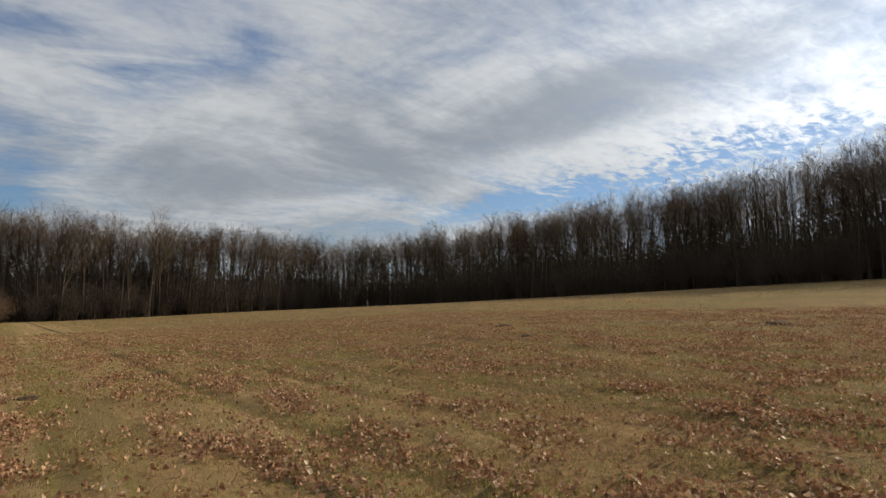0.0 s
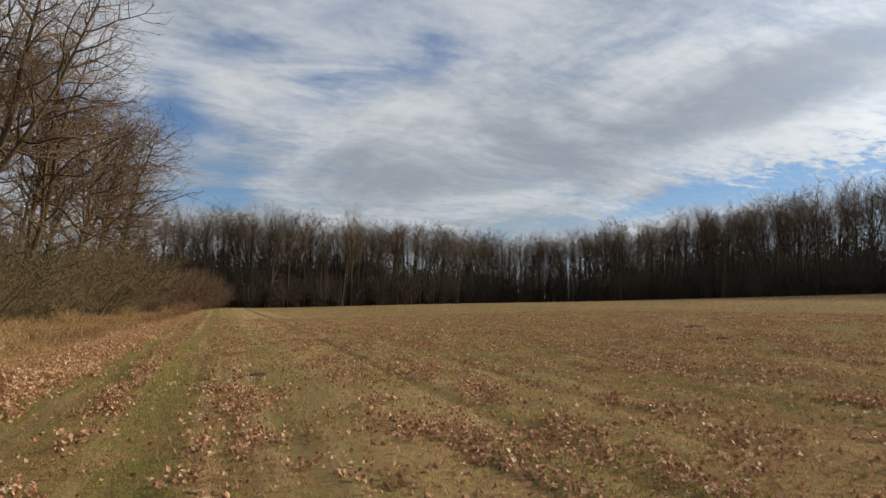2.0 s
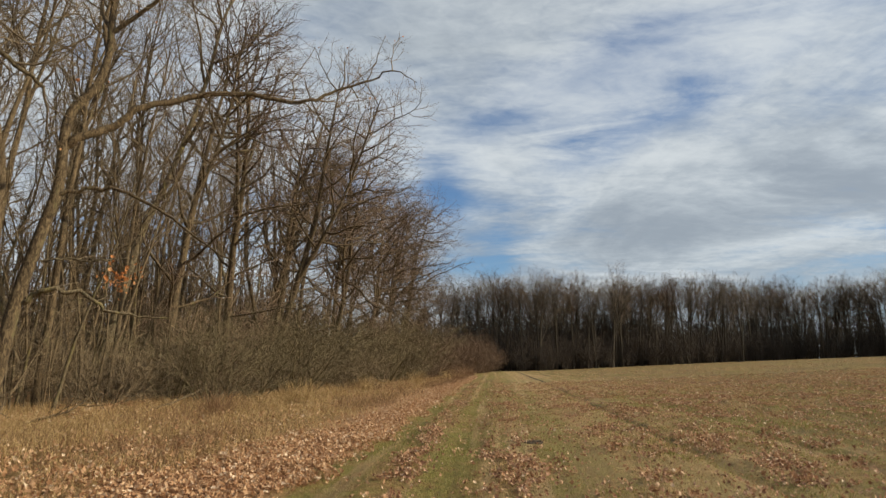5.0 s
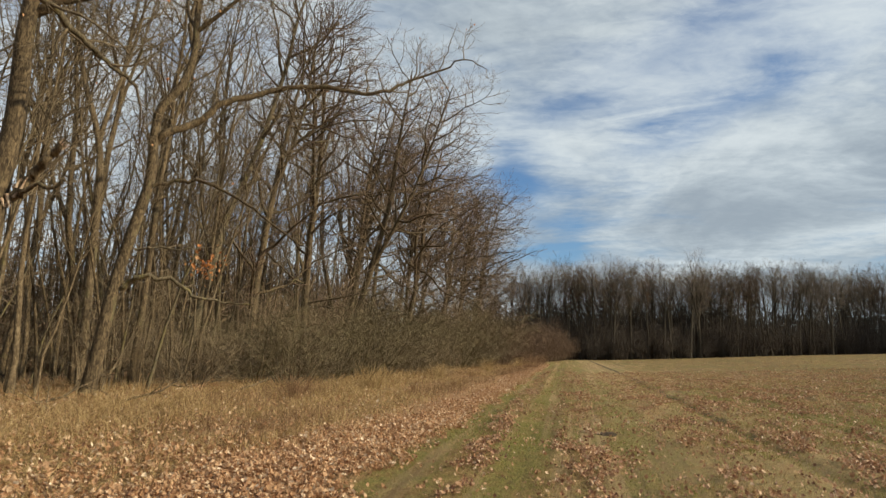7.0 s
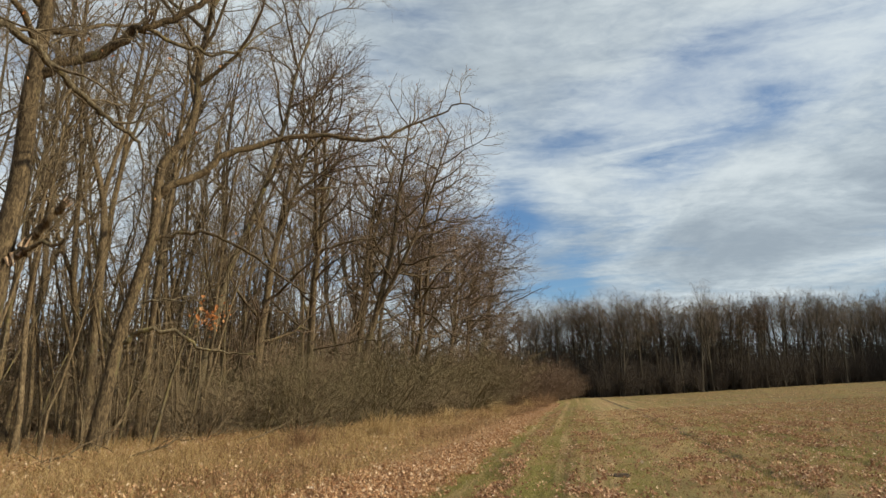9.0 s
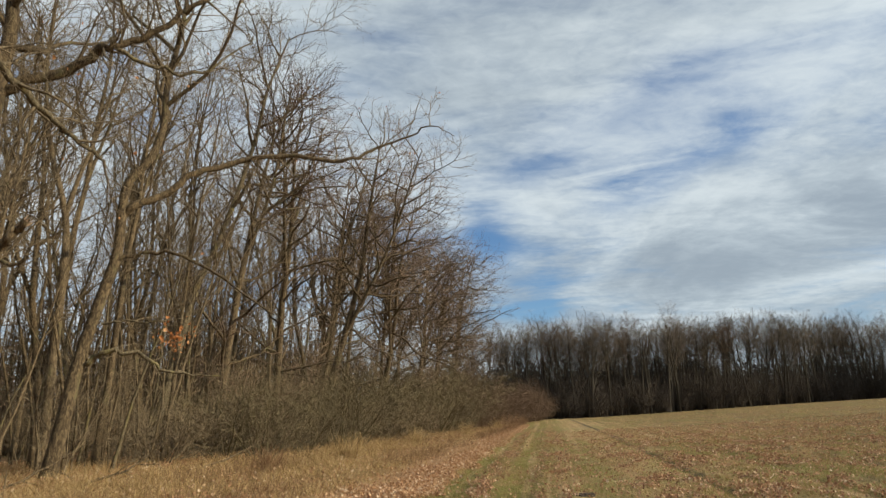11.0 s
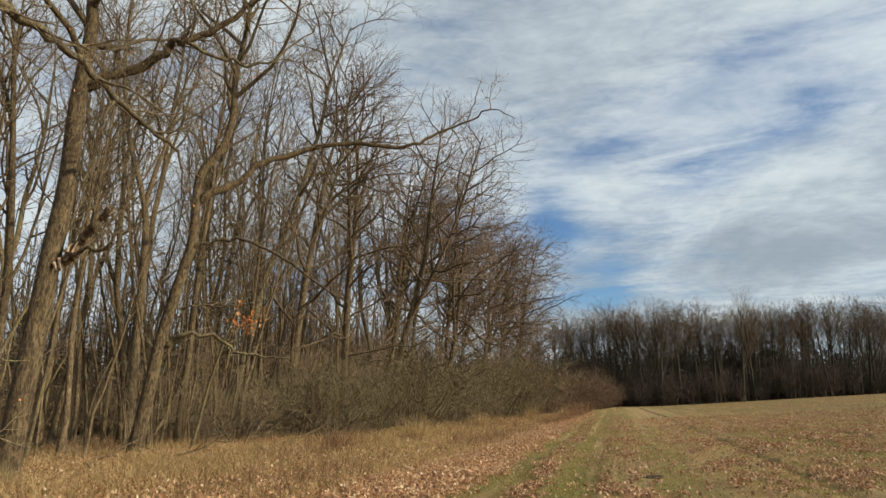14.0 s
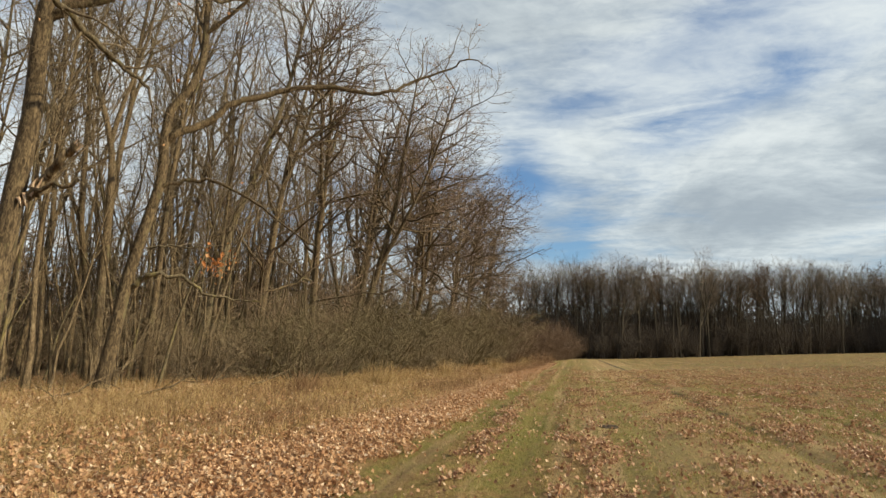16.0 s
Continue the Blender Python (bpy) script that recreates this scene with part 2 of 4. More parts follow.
def ground_material():
    m, n = material("field_soil")
    at = n.add("ShaderNodeTexCoord").outputs["Object"]
    xyz = n.add("ShaderNodeSeparateXYZ", {0: at})
    x = xyz.outputs[0]
    rows = n.noise(n.scaled(at, 1.5, 0.10, 0.1), 1.0, 5, 0.6, 0.4)
    patch = n.noise(n.scaled(at, 0.22, 0.10, 0.1, (3, 8, 0)), 1.0, 4, 0.6)
    fine = n.noise(at, 9.0, 6, 0.7)
    grain = n.noise(at, 45.0, 4, 0.7)
    # how green it is across the track: the wheel lanes carry short grass, the strip by the wood is dry
    wander = n.math("ADD", x, n.math("MULTIPLY", n.math("SUBTRACT", n.noise(n.scaled(at, 0.5, 0.35, 0.1), 1.0, 3), 0.5), 1.2))
    wander_small = n.math("ADD", x, n.math("MULTIPLY", n.math("SUBTRACT", n.noise(n.scaled(at, 0.8, 0.5, 0.1), 1.0, 3), 0.5), 0.5))
    lane = n.ramp(n.math("MULTIPLY", n.math("ADD", wander, 12.0), 1 / 24.0, True),
                  [((at_x + 12.0) / 24.0, (share,) * 3) for at_x, share in ((-12, 0), (-5, 0.05), (-2.65, 0.1), (-2.3, 0.62), (-1.9, 0.62), (-1.45, 0.36), (-1.0, 0.58), (-0.6, 0.60),
                                                                             (0.1, 0.44), (1.1, 0.74), (1.9, 0.46), (3.0, 0.56), (5.0, 0.48), (12, 0.42))])
    green = n.math("ADD", lane, n.math("MULTIPLY", n.math("SUBTRACT", patch, 0.5), 1.3))
    green = n.math("ADD", green, n.math("MULTIPLY", n.math("SUBTRACT", rows, 0.5), 1.0))
    tufts = n.noise(n.scaled(at, 2.6, 1.8, 1.0, (5, 1, 0)), 1.0, 5, 0.65, 0.5)
    green = n.math("ADD", green, n.math("MULTIPLY", n.math("SUBTRACT", tufts, 0.5), 1.6))
    green = n.math("ADD", green, n.math("MULTIPLY", n.math("SUBTRACT", fine, 0.5), 0.8))
    mixed = n.math("ADD", n.math("MULTIPLY", fine, 0.5), n.math("MULTIPLY", grain, 0.5))
    straw = n.ramp(mixed, [(0.36, (0.085, 0.050, 0.022)), (0.5, (0.225, 0.140, 0.056)), (0.64, (0.39, 0.26, 0.118))])
    grass = n.ramp(grain, [(0.34, (0.062, 0.055, 0.016)), (0.5, (0.165, 0.140, 0.040)), (0.68, (0.28, 0.235, 0.078))])
    colour = n.mix(n.span(green, 0.25, 0.75), straw, grass)
    # pale lines of flattened straw that run with the wheels
    lines = n.span(n.noise(n.scaled(at, 2.3, 0.035, 0.1, (6, 2, 0)), 1.0, 3, 0.6), 0.50, 0.66)
    colour = n.mix(n.math("MULTIPLY", n.math("MULTIPLY", lines, n.math("MULTIPLY", mixed, n.span(x, 15.0, 7.0))), 1.25, True), colour, (0.39, 0.265, 0.14))
    furrow = n.span(n.noise(n.scaled(at, 2.0, 0.045, 0.1, (1, 7, 0)), 1.0, 3, 0.6), 0.54, 0.68)
    colour = n.mix(n.math("MULTIPLY", furrow, 0.6), colour, (0.12, 0.075, 0.042))
    # flattened straw beside the wheel lanes
    strawy = n.math("EXPONENT", n.math("MULTIPLY", n.math("POWER", n.math("MULTIPLY", n.math("SUBTRACT", wander, 2.6), 0.55), 2.0), -1.0))
    colour = n.mix(n.math("MULTIPLY", strawy, n.math("MULTIPLY", mixed, 0.8)), colour, (0.43, 0.30, 0.155))
    # soil patches, spread on the right to paint in the shade of backlit grass
    soil = n.span(n.noise(n.scaled(at, 1.1, 0.5, 0.5, (9, 4, 0)), 1.0, 6, 0.7), n.span(x, 3.0, 10.0, 0.56, 0.47), n.span(x, 3.0, 10.0, 0.70, 0.62))
    colour = n.mix(n.math("MULTIPLY", soil, 0.6), colour, (0.105, 0.072, 0.045))
    # bare soil in the long rut, its colour also standing in for the rut's shade
    rut = n.math("SUBTRACT", 1.0, n.span(n.math("ABSOLUTE", n.math("SUBTRACT", wander_small, 3.25)), 0.05, 0.22))
    torn = n.span(n.noise(n.scaled(at, 0.6, 0.22, 0.1, (2, 6, 0)), 1.0, 4), 0.28, 0.42)
    colour = n.mix(n.math("MULTIPLY", n.math("MULTIPLY", rut, torn), n.span(xyz.outputs[1], 7.0, 14.0, 0.25, 0.85)), colour, (0.055, 0.040, 0.026))
    # crumbled leaves under the band beside the track
    under = n.math("MULTIPLY", n.span(n.math("ADD", wander_small, n.math("MULTIPLY", xyz.outputs[1], -0.03)), -5.6, -4.6), n.span(wander_small, -2.4, -2.8))
    crumbled = n.ramp(n.noise(at, 22.0, 5, 0.7), [(0.3, (0.15, 0.080, 0.040)), (0.5, (0.32, 0.185, 0.095)), (0.7, (0.47, 0.29, 0.16))])
    colour = n.mix(n.math("MULTIPLY", under, 0.9), colour, crumbled)
    # old oak leaves on the floor of the wood
    floor = n.span(n.math("ADD", x, n.math("MULTIPLY", fine, 2.0)), -13.5, -17.0)
    litter = n.ramp(n.noise(at, 16.0, 5, 0.7), [(0.3, (0.10, 0.062, 0.035)), (0.55, (0.24, 0.155, 0.085)), (0.75, (0.37, 0.26, 0.15))])
    colour = n.mix(floor, colour, litter)
    height = n.math("ADD", n.math("MULTIPLY", fine, 0.7), n.math("MULTIPLY", grain, 0.3))
    finish(n, colour, 0.95, height, 1.0, 0.10, 0.12)
    return m


GROUND = ground_material()


# ---- small tools ----
def lattice(x, y, seed=0):
    """Smooth random values from 0 to 1 over the plan."""
    x, y = np.asarray(x, float), np.asarray(y, float)
    ix, iy = np.floor(x), np.floor(y)
    fx, fy = x - ix, y - iy
    fx, fy = fx * fx * (3 - 2 * fx), fy * fy * (3 - 2 * fy)

    def h(a, b):
        v = np.sin(a * 127.1 + b * 311.7 + seed * 74.7) * 43758.5453
        return v - np.floor(v)

    return (h(ix, iy) * (1 - fx) + h(ix + 1, iy) * fx) * (1 - fy) + (h(ix, iy + 1) * (1 - fx) + h(ix + 1, iy + 1) * fx) * fy


def ground_height(x, y):
    """The field is level along the track and rises away from the wood."""
    x, y = np.asarray(x, float), np.asarray(y, float)
    rise = 0.066 * 5 * np.log1p(np.exp((np.clip(x, -60, 112) - 6) / 5)) * np.clip(1 - 0.0042 * (y - 34), 0.35, 1.1)
    near = np.exp(-((x / 40) ** 2 + ((y - 15) / 45) ** 2))
    bumps = (lattice(x * 0.9, y * 0.5, 1) - 0.5) * 0.07 + (lattice(x * 2.6, y * 1.9, 2) - 0.5) * 0.06 + (lattice(x * 0.2, y * 0.1, 3) - 0.5) * 0.10
    lanes = 0.0
    for centre, width, depth in ((-2.1, 0.30, 0.05), (-0.8, 0.30, 0.05), (3.25, 0.22, 0.045), (5.1, 0.2, 0.04), (7.1, 0.25, 0.05)):
        lanes = lanes - depth * np.exp(-((x - centre + 0.12 * (lattice(y * 0.15, y * 0 + centre, 5) - 0.5)) / width) ** 2)
    dip = -0.25 * np.clip((y - 45) / 60, 0, 1) * np.clip(1 - x / 60, 0, 1)
    return rise + dip + near * (bumps + lanes)


def put(x, y):
    return float(ground_height(x, y))


def mesh_from(name, verts, faces, mat, smooth=True, slots=None):
    """Arrays of corners and of faces, all with the same number of corners."""
    me = bpy.data.meshes.new(name)
    verts, faces = np.asarray(verts, np.float32), np.asarray(faces, np.int32)
    k = faces.shape[1]
    me.vertices.add(len(verts))
    me.vertices.foreach_set("co", verts.ravel())
    me.loops.add(faces.size)
    me.loops.foreach_set("vertex_index", faces.ravel())
    me.polygons.add(len(faces))
    me.polygons.foreach_set("loop_start", np.arange(0, faces.size, k, dtype=np.int32))
    me.polygons.foreach_set("use_smooth", np.full(len(faces), smooth))
    me.update(calc_edges=True)
    for one in (mat if isinstance(mat, tuple) else (mat,)):
        me.materials.append(one)
    if slots is not None:
        me.polygons.foreach_set("material_index", np.asarray(slots, np.int32))
    return me


def tubes(name, strands, mat, fine=()):
    """One mesh of tapering tubes: strands of (points, radii, sides); the fine ones take the second material."""
    kinds = {}
    for slot, some in ((0, strands), (1, fine)):
        for pts, radii, sides in some:
            kinds.setdefault((len(pts), sides, slot), []).append((pts, radii))
    verts, faces, slots, start = [], [], [], 0
    for (count, sides, slot), group in kinds.items():
        p = np.array([[tuple(q) for q in g[0]] for g in group], float)
        r = np.array([g[1] for g in group], float)
        t = np.gradient(p, axis=1)
        t /= np.linalg.norm(t, axis=2, keepdims=True) + 1e-9
        mean = t.mean(axis=1, keepdims=True)
        ref = np.where(np.abs(mean[..., 2:3]) < 0.8, np.array([[[0, 0, 1.0]]]), np.array([[[1.0, 0, 0]]]))
        u = ref - t * (t * ref).sum(axis=2, keepdims=True)
        u /= np.linalg.norm(u, axis=2, keepdims=True) + 1e-9
        v = np.cross(t, u)
        a = np.arange(sides) * 2 * np.pi / sides
        ring = p[:, :, None] + r[:, :, None, None] * (u[:, :, None] * np.cos(a)[:, None] + v[:, :, None] * np.sin(a)[:, None])
        verts.append(ring.reshape(-1, 3))
        g, i, s = np.meshgrid(np.arange(len(group)), np.arange(count - 1), np.arange(sides if sides > 2 else 1), indexing="ij")
        base, nxt = start + (g * count + i) * sides, (s + 1) % sides
        faces.append(np.stack([base + s, base + nxt, base + sides + nxt, base + sides + s], -1).reshape(-1, 4))
        slots.append(np.full(len(faces[-1]), slot))
        start += ring.size // 3
    return mesh_from(name, np.concatenate(verts), np.concatenate(faces), mat, slots=np.concatenate(slots))


def part(name, me, parent, label=""):
    ob = new(name, me)
    ob.parent = parent
    return tagged(ob, label)


def thing(name, label, category, group="", kind=""):
    return tagged(new(name), label, category, group, kind)


def smooth_line(points, per=4):
    """A soft line through a few points."""
    p = [Vector(q) for q in points]
    p = [p[0] * 2 - p[1]] + p + [p[-1] * 2 - p[-2]]
    out = []
    for i in range(1, len(p) - 2):
        for k in range(per):
            t = k / per
            out.append(0.5 * ((2 * p[i]) + (p[i + 1] - p[i - 1]) * t + (2 * p[i - 1] - 5 * p[i] + 4 * p[i + 1] - p[i + 2]) * t * t
                              + (3 * p[i] - p[i - 1] - 3 * p[i + 1] + p[i + 2]) * t ** 3))
    return out + [p[-2]]


def taper(count, r0, r1, power=1.0):
    return [r1 + (r0 - r1) * (1 - i / (count - 1)) ** power for i in range(count)]


# ---- how a bare tree grows ----
def shoot(rng, start, way, length, steps, wander, lift, pull=None):
    p, d, out = Vector(start), Vector(way).normalized(), [Vector(start)]
    for _ in range(steps):
        d = d + Vector((rng.gauss(0, wander), rng.gauss(0, wander), rng.gauss(0, wander) + lift))
        if pull is not None:
            d += pull
        d.normalize()
        p = p + d * (length / steps)
        out.append(p.copy())
    return out


def side_way(rng, way, angle, turn):
    w = Vector(way).normalized()
    a = w.orthogonal().normalized()
    b = w.cross(a)
    return w * math.cos(angle) + (a * math.cos(turn) + b * math.sin(turn)) * math.sin(angle)


def branch_out(rng, line, r_line, plan, level, out, pull=None, first=0.25):
    """Side shoots along a line, level by level. plan: (count per shoot, length, angle, steps, sides, radius, lift)."""
    if level >= len(plan):
        return
    count, length, angle, steps, sides, radius, lift = plan[level]
    count = max(1, round(count * rng.uniform(0.8, 1.2)))
    turn = rng.uniform(0, 6.28)
    for k in range(count):
        s = first + (1 - first) * (k + rng.uniform(0, 1)) / count
        at = min(s, 0.999) * (len(line) - 1)
        i = int(at)
        p = line[i].lerp(line[i + 1], at - i)
        turn += 2.4 + rng.uniform(-0.5, 0.5)
        way = side_way(rng, line[i + 1] - line[i], radians(rng.uniform(angle * 0.7, angle * 1.3)), turn)
        here = length * rng.uniform(0.6, 1.25) * (1.15 - 0.5 * s)
        r0 = min(radius * rng.uniform(0.8, 1.2), (r_line[i]) * 0.85)
        shot = shoot(rng, p, way, here, steps, 0.21 if steps > 3 else 0.11, lift, pull)
        radii = taper(len(shot), r0, max(r0 * 0.28, 0.003))
        out[level].append((shot, radii, sides))
        branch_out(rng, shot, radii, plan, level + 1, out, pull, 0.2)


def grow_limbs(rng, root, lines, plan, mats, pull, name="limb"):
    """Each big limb is a part, with its own branches and twigs. lines: (line, radii, where the first limb sits)."""
    for line, radii, first in lines:
        big = [[]]
        branch_out(rng, line, radii, plan[:1], 0, big, pull, first)
        for shot, shot_r, sides in big[0]:
            out = [[] for _ in plan[1:]]
            branch_out(rng, shot, shot_r, plan[1:], 0, out, pull, 0.2)
            part(name, tubes(name, [(shot, shot_r, sides)], mats, [q for o in out for q in o]), root)


def wood_tree(name, label, seed, height, lean, base_r, clear, plan, mats, group, pull=None, fork=True, sway=0.05, split=True):
    """A tall bare tree: a trunk that forks high up, limbs, and a crown of twigs."""
    rng = random.Random(seed)
    root = thing(name, label, "tree", group)
    steps = 12
    line = shoot(rng, (0, 0, -0.1), (lean[0], lean[1], 1), height, steps, sway, 0.05)
    radii = [base_r * (0.13 + 0.87 * (1 - i / steps) ** 0.9) * (1.45 if i == 0 else 1.0) for i in range(steps + 1)]
    lines = [(line, radii, clear)]
    if fork:
        at = rng.randint(4, 6)
        way = side_way(rng, line[at + 1] - line[at], radians(rng.uniform(14, 24)), rng.uniform(0, 6.28))
        second = shoot(rng, line[at], way, height * (1 - at / steps) * 0.92, 7, sway, 0.08)
        lines.append((second, taper(len(second), radii[at] * 0.75, radii[-1]), 0.15))
    part("trunk", tubes("trunk", [(a, r, 8) for a, r, _ in lines], mats[0]), root)
    if split:
        grow_limbs(rng, root, lines, plan, (mats[1], mats[2]), pull)
    else:
        out = [[] for _ in plan]
        for a, r, first in lines:
            branch_out(rng, a, r, plan, 0, out, pull, first)
        part("crown", tubes("crown", out[0], (mats[1], mats[2]), [q for o in out[1:] for q in o]), root, "leafless limbs and fine twigs")
    return root


# ---- ground ----
def ground_sheet():
    def spread(lo, dense_lo, dense_hi, hi, step, growth):
        vals = list(np.arange(dense_lo, dense_hi, step))
        s, v = step, dense_lo
        while v > lo:
            s *= growth
            v -= s
            vals.insert(0, v)
        s, v = step, vals[-1]
        while v < hi:
            s *= growth
            v += s
            vals.append(v)
        return np.array(vals)

    xs = spread(-2500, -11.0, 12.0, 2500, 0.17, 1.09)
    ys = spread(-2500, 1.0, 36.0, 2500, 0.26, 1.08)
    gx, gy = np.meshgrid(xs, ys)
    v = np.stack([gx, gy, ground_height(gx, gy)], -1).reshape(-1, 3)
    w = len(xs)
    i, j = np.meshgrid(np.arange(w - 1), np.arange(len(ys) - 1))
    a = (j * w + i).ravel()
    f = np.stack([a, a + 1, a + w + 1, a + w], 1)
    tagged(new("ground", mesh_from("ground", v, f, GROUND)), "grassy winter field with wheel lanes and leaf litter", "ground", kind="structure")


ground_sheet()


# ---- the wood along the track ----
EDGE_GROUP = "trees along the wood's edge"
NEAR_PLAN = [(13, 5.0, 44, 6, 6, 0.075, 0.08), (7, 2.1, 44, 4, 4, 0.026, 0.06), (6, 0.95, 40, 2, 3, 0.011, 0.05), (2.5, 0.5, 36, 1, 3, 0.007, 0.02)]
FIELD_PULL = Vector((0.045, -0.01, 0.0))


def limb(parent, points, r0, r1, rng, plan, mat, label="", per=4, name="limb", pull=None, first=0.2, twig_mat=None):
    """A big limb through a few points, with its own branches and twigs."""
    line = smooth_line(points, per)
    line = [line[0]] + [p + Vector((rng.gauss(0, 0.035), rng.gauss(0, 0.035), rng.gauss(0, 0.035))) for p in line[1:]]
    radii = taper(len(line), r0, r1, 0.85)
    out = [[] for _ in plan]
    branch_out(rng, line, radii, plan, 0, out, pull, first)
    ob = part(name, tubes(name, [(line, radii, 8)], (mat, twig_mat or TWIG), [q for o in out for q in o]), parent, label)
    tips = [q[0][-1] for q in out[-1]] if plan else []
    kept = [tuple(p - Vector((0, 0, 0.03))) for p in tips if rng.random() < 0.04]
    if kept:
        v, f = leaf_sheet(np.array(kept), 0.075, len(tips), flat=0.0)
        part("withered_leaves", mesh_from("withered_leaves", v, f, ORANGE_LEAF, False), ob, "few withered brown leaves")
    return ob


def splinter(start, way, radius, rng):
    """The torn end of a broken branch: a bundle of pale splinters."""
    out = []
    for _ in range(9):
        w = Vector(way).normalized() + Vector((rng.gauss(0, 0.16), rng.gauss(0, 0.16), rng.gauss(0, 0.16)))
        p = Vector(start) + Vector((rng.gauss(0, radius * 0.45), rng.gauss(0, radius * 0.45), rng.gauss(0, radius * 0.45)))
        out.append(([p - w * 0.08, p + w * rng.uniform(0.05, 0.2)], [radius * 0.35, radius * 0.05], 4))
    return out


LIMB_PLAN = [(13, 1.9, 52, 5, 5, 0.030, 0.06), (6, 0.9, 44, 4, 3, 0.012, 0.03), (4.5, 0.42, 40, 2, 3, 0.006, 0.02)]
THIN_PLAN = [(7, 1.1, 48, 4, 4, 0.016, 0.05), (4, 0.5, 40, 3, 3, 0.007, 0.03)]


def stub_oak():
    """The thick tree that stands free at the edge, with a torn-off limb."""
    rng = random.Random(41)
    root = thing("oak_tree", "thick bare oak with a torn-off limb at the grass edge", "tree", EDGE_GROUP)
    root.location = (-10.4, 10.15, put(-10.4, 10.15))
    line = smooth_line([(-0.30, -0.29, -0.1), (-0.27, -0.26, 0.7), (-0.14, -0.13, 3.2), (-0.09, -0.08, 4.4), (0.0, 0.0, 5.8),
                        (0.0, 0.0, 7.4), (0.03, 0.03, 8.2), (0.08, 0.06, 9.3), (0.0, 0.05, 10.3), (-0.25, 0.2, 12.5), (-0.1, 0.4, 15.0), (0.2, 0.5, 17.5)])
    k = len(line) - 1
    radii = [0.05 + 0.175 * (1 - i / k) ** 0.75 + 0.13 * math.exp(-i / 1.4) for i in range(k + 1)]
    part("trunk", tubes("trunk", [(line, radii, 14)], BARK), root)
    grow_limbs(rng, root, [(line, radii, 0.56)], NEAR_PLAN, (BARK, TWIG), FIELD_PULL * 0.5)
    limb(root, [(0.05, 0.05, 7.9), (0.4, 0.2, 8.2), (1.2, 0.6, 8.7), (1.6, 0.7, 9.05), (1.9, 0.7, 9.1), (2.4, 0.9, 9.35), (3.0, 1.1, 9.9), (3.5, 1.2, 10.3), (4.3, 1.4, 10.9)],
         0.12, 0.03, rng, LIMB_PLAN, BARK, "dark heavy limb")
    limb(root, [(1.9, 0.7, 9.1), (2.6, 1.2, 8.85), (3.2, 1.6, 8.8), (3.8, 1.9, 9.3), (4.3, 2.2, 10.0)], 0.045, 0.012, rng, THIN_PLAN, BARK_LICHEN)
    # bark paler than the trunk's, to paint in sunlight on the torn limb
    torn = limb(root, [(-0.05, -0.05, 4.0), (0.4, 0.05, 4.55), (0.7, 0.05, 4.85), (1.0, 0.05, 5.15)], 0.10, 0.075, rng, [], BARK_SMOOTH, "torn-off limb")
    for tip, way, size in (((1.0, 0.05, 5.15), (1, 0, 0.9), 0.075), ((0.10, -0.10, 4.12), (0.45, -0.25, -1), 0.13), ((0.30, -0.03, 4.38), (0.7, -0.1, 0.8), 0.12)):
        part("torn_wood", tubes("torn_wood", splinter(tip, way, size, rng), WOOD), torn, "pale splintered wood")
    limb(root, [(0.25, 0.0, 4.3), (0.6, -0.1, 4.33), (1.3, 0.0, 4.45)], 0.055, 0.03, rng, [], BARK, "short dead limb")
    return root


